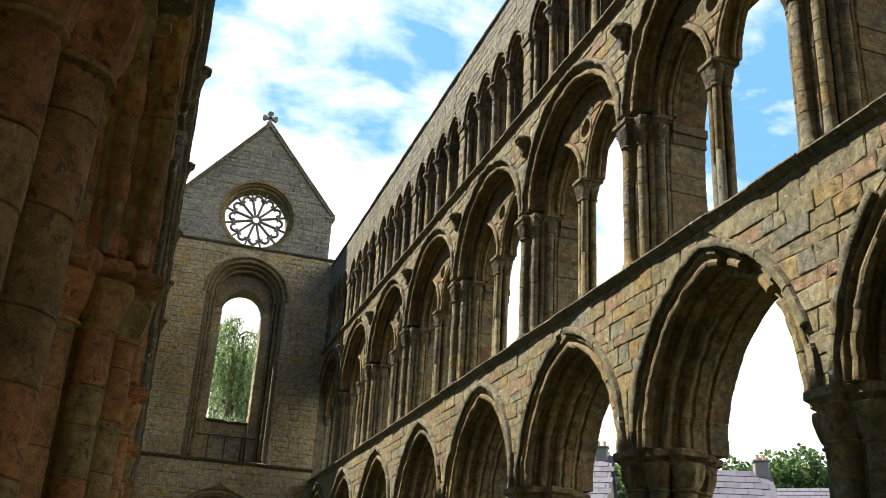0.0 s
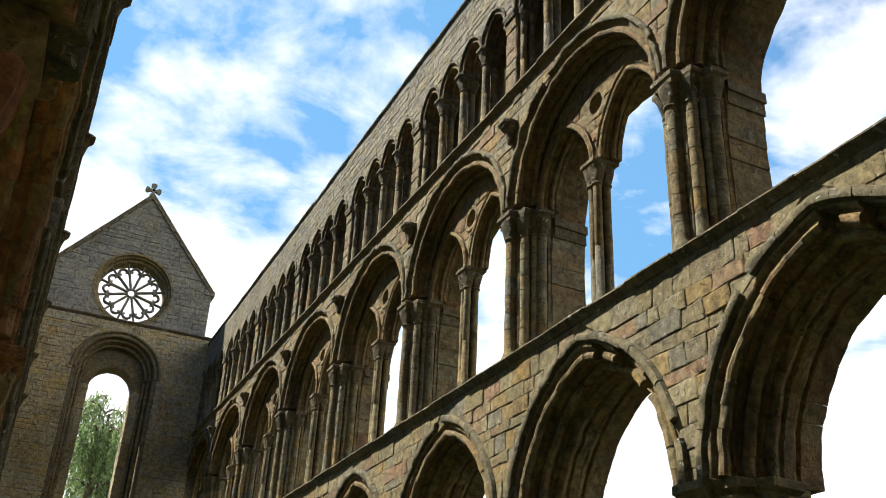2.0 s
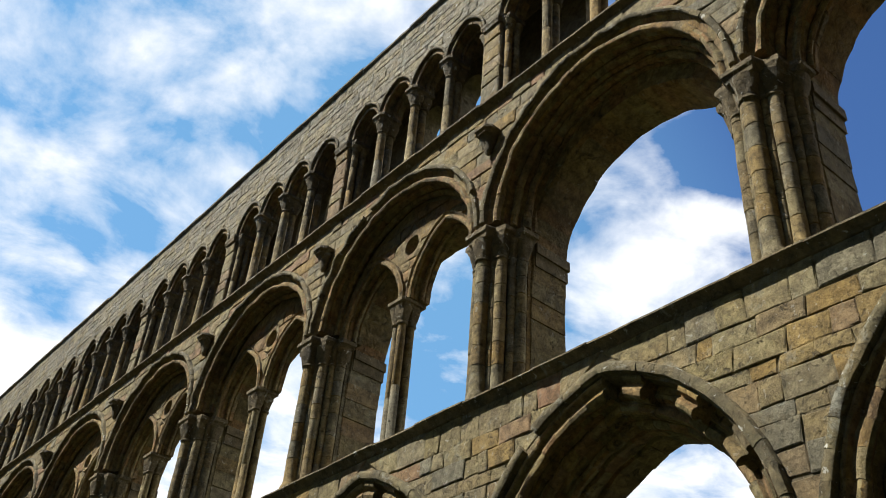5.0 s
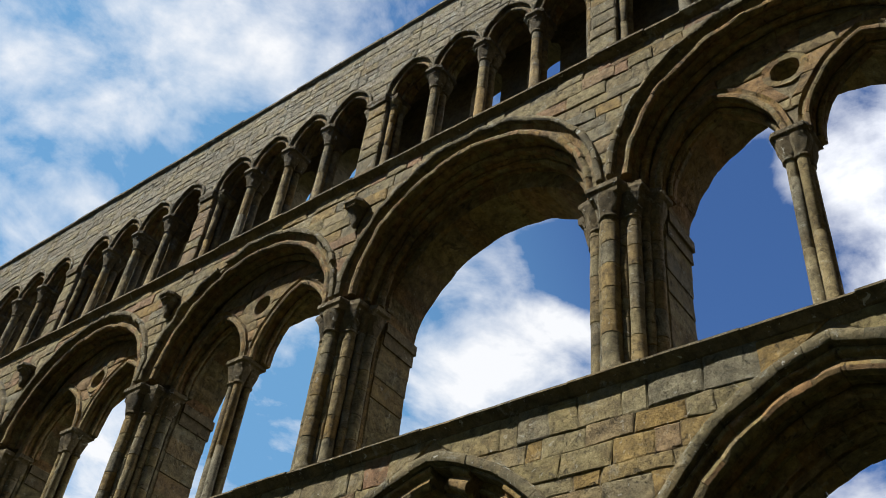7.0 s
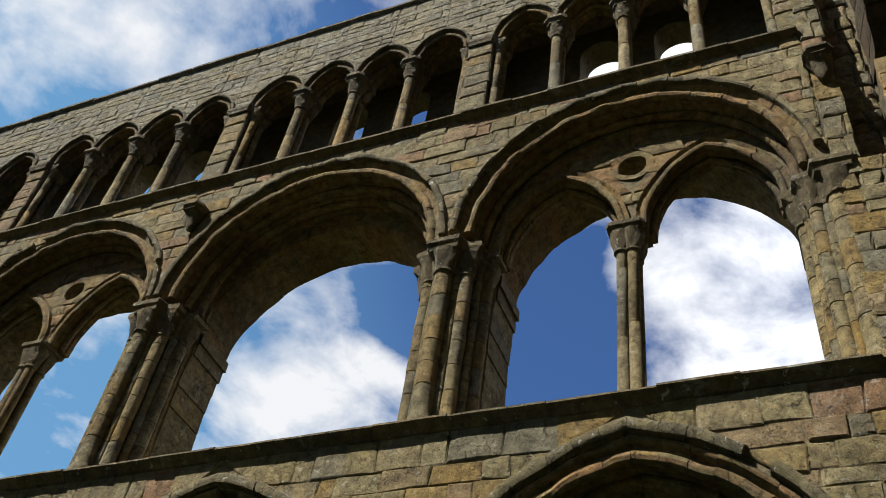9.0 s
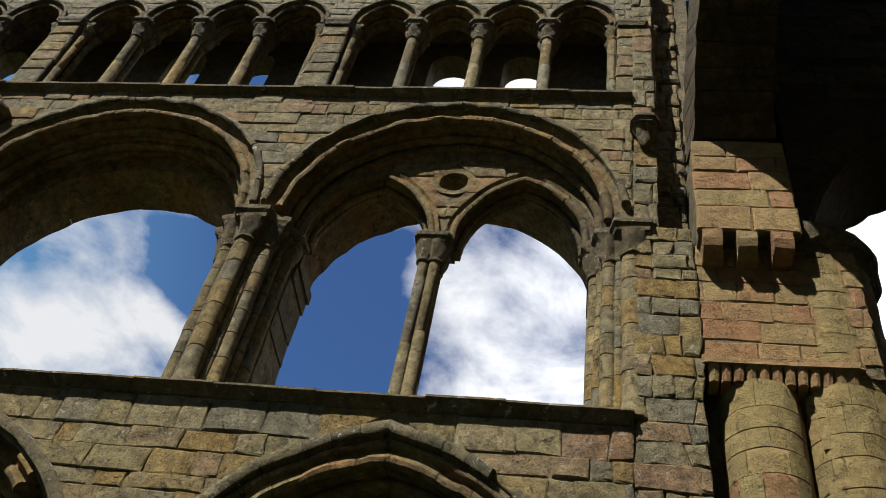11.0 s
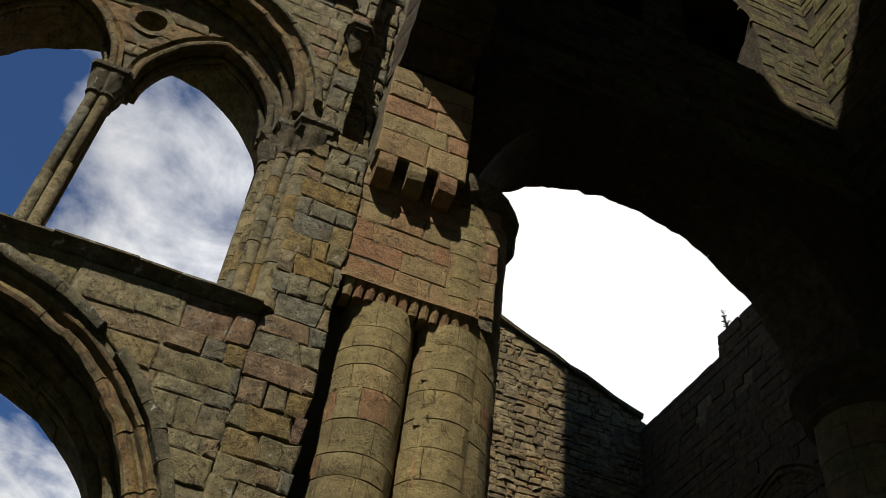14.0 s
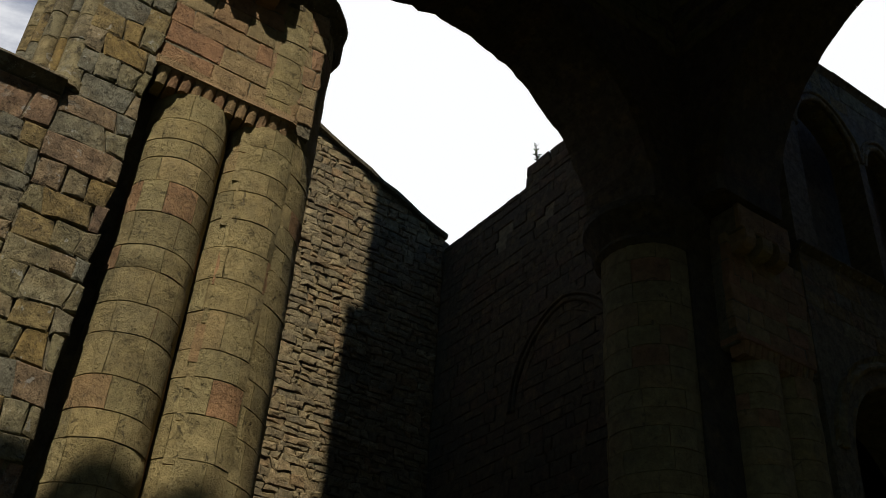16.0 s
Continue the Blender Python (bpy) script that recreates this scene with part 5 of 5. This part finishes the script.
# ---- ground ----
def rise(x, y):
    d = math.hypot(x, y)
    far = max(0.0, min(1.0, (d - 55) / 70))
    toward = max(0.0, (x * 0.6 + y * 0.8) / max(d, 1))
    return 18.0 * far * far * (3 - 2 * far) * toward ** 1.5


grass_mat = plain_material("mown grass", (0.045, 0.05, 0.022), 0.95, 0.1, 0.5, 2.0)
gb = Buf()
line = [-1600, -800, -400, -250] + [-180 + 12 * k for k in range(31)] + [250, 400, 800, 1600]
n = len(line)
gb.add([Vector((x, y, rise(x, y))) for x in line for y in line], [(i * n + j, i * n + n + j, i * n + n + j + 1, i * n + j + 1) for i in range(n - 1) for j in range(n - 1)])
tagged(part("ground", gb, grass_mat, None), "mown grass sloping up to wooded hills", "ground", kind="structure")

# ---- trees ----
def foliage_material(name, a, b):
    m = bpy.data.materials.new(name)
    m.use_nodes = True
    t = m.node_tree
    bsdf = t.nodes["Principled BSDF"]
    geo = t.nodes.new("ShaderNodeNewGeometry")
    ramp = t.nodes.new("ShaderNodeValToRGB")
    ramp.color_ramp.elements[0].color, ramp.color_ramp.elements[1].color = (*a, 1), (*b, 1)
    t.links.new(geo.outputs["Random Per Island"], ramp.inputs[0])
    t.links.new(ramp.outputs[0], bsdf.inputs["Base Color"])
    bsdf.inputs["Roughness"].default_value = 0.6
    tr, mix = t.nodes.new("ShaderNodeBsdfTranslucent"), t.nodes.new("ShaderNodeMixShader")
    t.links.new(ramp.outputs[0], tr.inputs[0])
    mix.inputs[0].default_value = 0.35
    t.links.new(bsdf.outputs[0], mix.inputs[1])
    t.links.new(tr.outputs[0], mix.inputs[2])
    t.links.new(mix.outputs[0], t.nodes["Material Output"].inputs[0])
    return m


willow_leaf = foliage_material("willow leaves", (0.12, 0.18, 0.05), (0.26, 0.34, 0.13))
wood_leaf = foliage_material("woodland leaves", (0.03, 0.065, 0.015), (0.12, 0.19, 0.05))
bark_mat = plain_material("bark", (0.09, 0.07, 0.05), 0.95, 0.1, 0.4, 6.0, bump=0.8)


def tube(buf, pts, r0, r1, n=6):
    """A tapering limb along points."""
    rows = []
    for i, p in enumerate(pts):
        d = (pts[min(i + 1, len(pts) - 1)] - pts[max(i - 1, 0)]).normalized()
        a = d.orthogonal().normalized()
        b2 = d.cross(a)
        r = r0 + (r1 - r0) * i / (len(pts) - 1)
        rows.append([p + (a * math.cos(2 * math.pi * k / n) + b2 * math.sin(2 * math.pi * k / n)) * r for k in range(n)])
    buf.add([q for row in rows for q in row], [(i * n + k, i * n + (k + 1) % n, (i + 1) * n + (k + 1) % n, (i + 1) * n + k) for i in range(len(pts) - 1) for k in range(n)])


def leaf(buf, p, d, length, width):
    s = d.cross(Vector((rng.uniform(-1, 1), rng.uniform(-1, 1), rng.uniform(-1, 1)))).normalized() * width
    buf.add([p, p + d * length * 0.5 + s, p + d * length, p + d * length * 0.5 - s], [(0, 1, 2, 3)])


def weeping_tree(x, y, height, spread):
    tree = thing("tree", "tall weeping birch with hanging green twigs behind the west front", "tree", at=(x, y, 0))
    base = Vector((0, 0, rise(x, y)))
    wood, crown = Buf(), Buf()
    tops = []
    trunk = [base + Vector((0.25 * math.sin(i * 0.9), 0.2 * math.cos(i * 1.3), height * 0.84 * i / 9)) for i in range(10)]
    tube(wood, trunk, 0.34, 0.06, 8)
    for i in range(46):
        h = rng.uniform(0.35, 0.97) * height
        a = rng.uniform(0, 2 * math.pi)
        reach = spread * (1.05 - 0.75 * h / height) * rng.uniform(0.5, 1.0)
        p0 = base + Vector((0, 0, h * 0.9))
        pts = [p0 + Vector((math.cos(a) * reach * t, math.sin(a) * reach * t, 1.6 * t - 1.5 * t * t)) for t in (0, 0.3, 0.6, 0.85, 1.0)]
        tube(wood, pts, 0.06, 0.015, 5)
        for k in range(26):
            t = rng.uniform(0.25, 1.0)
            q = p0 + Vector((math.cos(a) * reach * t, math.sin(a) * reach * t, 1.6 * t - 1.5 * t * t)) + Vector((rng.gauss(0, 0.25), rng.gauss(0, 0.25), rng.gauss(0, 0.1)))
            ln = rng.uniform(0.8, 2.6)
            sway = Vector((rng.uniform(-0.15, 0.15), rng.uniform(-0.15, 0.15), -1)).normalized()
            for m in range(int(ln / 0.085)):
                d = (sway + Vector((rng.uniform(-0.9, 0.9), rng.uniform(-0.9, 0.9), rng.uniform(-0.3, 0.3)))).normalized()
                leaf(crown, q + sway * (m * 0.085) + Vector((rng.gauss(0, 0.04), rng.gauss(0, 0.04), 0)), d, rng.uniform(0.14, 0.26), 0.045)
    part("trunk", wood, bark_mat, tree)
    part("crown", crown, willow_leaf, tree)


weeping_tree(4.4, 48.5, 18.6, 5.0)


def far_woods():
    buf = Buf()
    for k in range(130):
        a = radians(rng.uniform(18, 62))
        d = rng.uniform(118, 150)
        x, y = d * math.sin(a), d * math.cos(a)
        z, h, w = rise(x, y), rng.uniform(4.5, 7.5), rng.uniform(3.0, 4.6)
        tube(buf, [Vector((x, y, z)), Vector((x, y, z + h * 0.5))], 0.3, 0.2, 5)
        lumps = [(Vector((rng.uniform(-w, w) * 0.6, rng.uniform(-w, w) * 0.6, h * rng.uniform(0.25, 0.85))), rng.uniform(1.0, 2.0)) for _ in range(9)]
        for c, r in lumps:
            for m in range(105):
                d3 = Vector((rng.gauss(0, 1), rng.gauss(0, 1), rng.gauss(0, 1))).normalized()
                leaf(buf, Vector((x, y, z)) + c + d3 * r * rng.uniform(0.7, 1.05), (d3 + Vector((rng.uniform(-1, 1), rng.uniform(-1, 1), rng.uniform(-1, 1))) * 0.8).normalized(), rng.uniform(0.4, 0.75), 0.27)
    tagged(part("woodland", buf, wood_leaf, None), "leafy deciduous woodland on the hillside behind the town", "woods", kind="stuff")


far_woods()

# ---- houses ----
slate_mat = plain_material("purple slate", (0.075, 0.068, 0.08), 0.75, 0.4, 0.3, 1.5)
harl_mat = plain_material("grey harled wall", (0.17, 0.16, 0.14), 0.95, 0.2, 0.15, 4.0)
glass_mat = plain_material("dark window glass", (0.03, 0.035, 0.04), 0.08, 0.6, 0.1, 1.0, bump=0.0)
frame_mat = plain_material("white painted frames", (0.75, 0.75, 0.72), 0.5, 0.4, 0.05, 3.0)
pot_mat = plain_material("clay chimney pots", (0.40, 0.24, 0.15), 0.8, 0.3, 0.2, 4.0)


def house(name, label, m, length, depth, eaves, ridge, chimneys, windows, dormers=()):
    """A gabled house; local x along the ridge, front towards -y."""
    h = tagged(new(name), label, "house")
    h.matrix_world = m
    P = lambda u, w, z: Vector((u, -w, z))
    b = Buf()
    L, D = length / 2, depth / 2
    v = [Vector((x, y, z)) for x in (-L, L) for y, z in ((-D, 0), (D, 0), (D, eaves), (0, ridge - 0.12), (-D, eaves))]
    b.add(v, [(0, 1, 2, 3, 4), (5, 6, 7, 8, 9), (0, 5, 9, 4), (1, 2, 7, 6), (2, 7, 8, 3), (4, 9, 8, 3)])
    part("wall", b, harl_mat, h)
    roof = Buf()
    for s in (-1, 1):
        v = []
        for x in (-L - 0.15, L + 0.15):
            v += [Vector((x, s * (D + 0.25), eaves - 0.12)), Vector((x, 0, ridge)), Vector((x, 0, ridge + 0.1)), Vector((x, s * (D + 0.27), eaves))]
        roof.add(v, [(0, 1, 2, 3), (4, 5, 6, 7), (0, 1, 5, 4), (1, 2, 6, 5), (2, 3, 7, 6), (3, 0, 4, 7)])
        rows = 14
        for k in range(rows):
            t0, t1 = k / rows, (k + 1) / rows
            for i in range(int(length / 0.6)):
                x0 = -L + 0.6 * i + (0.3 if k % 2 else 0)
                a0, a1 = D + 0.27 - (D + 0.27) * t0, D + 0.27 - (D + 0.27) * t1
                z0, z1 = eaves + (ridge + 0.1 - eaves) * t0, eaves + (ridge + 0.1 - eaves) * t1
                roof.add([Vector((x0, s * a0, z0 + 0.05)), Vector((x0 + 0.58, s * a0, z0 + 0.05)), Vector((x0 + 0.58, s * a1, z1 + 0.02)), Vector((x0, s * a1, z1 + 0.02))], [(0, 1, 2, 3)])
    part("roof", roof, slate_mat, h)
    for x in chimneys:
        b = Buf()
        prism(b, P, x - 0.3, x + 0.3, -0.25, 0.25, ridge - 0.8, ridge + 0.5, 0.03)
        prism(b, P, x - 0.35, x + 0.35, -0.3, 0.3, ridge + 0.5, ridge + 0.58, 0.03)
        c = part("chimney", b, harl_mat, h)
        for d in (-0.14, 0.14):
            b = Buf()
            lathe(b, P, x + d, 0, [(0.09, ridge + 0.56), (0.08, ridge + 0.78), (0.09, ridge + 0.82)], 10)
            part("chimney_pot", b, pot_mat, c)

    def pane(u, w, z, wd, ht):
        f = Buf()
        for a0, a1, z0, z1 in ((-wd, -wd + 0.08, 0, ht), (wd - 0.08, wd, 0, ht), (-wd, wd, 0, 0.08), (-wd, wd, ht - 0.08, ht), (-0.035, 0.035, 0, ht)):
            prism(f, P, u + a0, u + a1, w - 0.02, w + 0.05, z + z0, z + z1)
        win = part("window", f, frame_mat, h)
        g = Buf()
        prism(g, P, u - wd + 0.06, u + wd - 0.06, w - 0.01, w + 0.02, z + 0.06, z + ht - 0.06)
        part("pane", g, glass_mat, win)
    for u, z in windows:
        pane(u, D, z, 0.5, 1.3)
    for u in dormers:
        b = Buf()
        prism(b, P, u - 0.8, u + 0.8, D - 2.6, D - 0.9, eaves + 0.5, eaves + 2.0)
        prism(b, P, u - 0.95, u + 0.95, D - 2.8, D - 0.75, eaves + 2.0, eaves + 2.12)
        part("dormer", b, slate_mat, h)
        pane(u, D - 0.88, eaves + 0.65, 0.65, 1.2)


def facing_eye(x, y, turn=0):
    return pose(x, y, rise(x, y), 0, 0, math.degrees(math.atan2(y, x)) - 90 + turn)


house("house", "grey harled house with purple slate roof, dormer and end chimney", facing_eye(24.2, 36.45, 8), 4.6, 7.0, 5.0, 9.05, (2.05,), ((-1.2, 2.6), (1.0, 2.6)), (1.1,))
house("house", "long low house with dark slate roof", facing_eye(38.5, 46.8), 13.0, 6.5, 7.2, 10.6, (-4.0, 5.0), ((-3, 5), (2, 5)))
house("house", "grey stone house with steep slate roof and tall stack", facing_eye(19.6, 43.5, -12), 6.0, 6.5, 6.2, 10.2, (-2.6, 2.6), ((0, 3.5),))

# ---- wild plants on the wall tops ----
def sprig(x, y, z, height, stems):
    plant = thing("wall_plant", "thin dry weed rooted on the broken wall top", "plant", "weeds on the wall tops", at=(x, y, z))
    s, l = Buf(), Buf()
    for k in range(stems):
        lean = Vector((rng.uniform(-0.3, 0.3), rng.uniform(-0.3, 0.3), 1)).normalized()
        h = height * rng.uniform(0.6, 1.0)
        tube(s, [Vector((0, 0, -0.05)), lean * h * 0.5, lean * h], 0.012, 0.005, 4)
        for i in range(14):
            d = Vector((rng.uniform(-1, 1), rng.uniform(-1, 1), rng.uniform(0, 1))).normalized()
            leaf(l, lean * h * rng.uniform(0.2, 1.0), d, rng.uniform(0.05, 0.11), 0.015)
    part("stem", s, bark_mat, plant)
    part("leaves", l, wood_leaf, plant)


sprig(12.65, -10.2, 14.8, 0.7, 6)
sprig(13.4, -10.3, 14.3, 0.25, 4)
sprig(6.8, -12.4, 14.0, 0.3, 5)

# ---- iron rail across the apron of the west window ----
rail = thing("railing", "thin dark iron handrail across the west window recess", "railing", at=(XC, WEST + 0.5, 7.35))
iron_mat = plain_material("black iron", (0.03, 0.03, 0.03), 0.6, 0.4, 0.2, 6.0, metal=0.6)
RP = lambda u, w, z: Vector((u, -w, z))
b = Buf()
prism(b, RP, -1.3, 1.3, -0.02, 0.02, 0.92, 0.96)
part("handrail", b, iron_mat, rail)
for u in (-1.25, -0.62, 0.0, 0.62, 1.25):
    b = Buf()
    lathe(b, RP, u, 0, [(0.02, -0.02), (0.02, 0.93)], 8)
    part("post", b, iron_mat, rail)
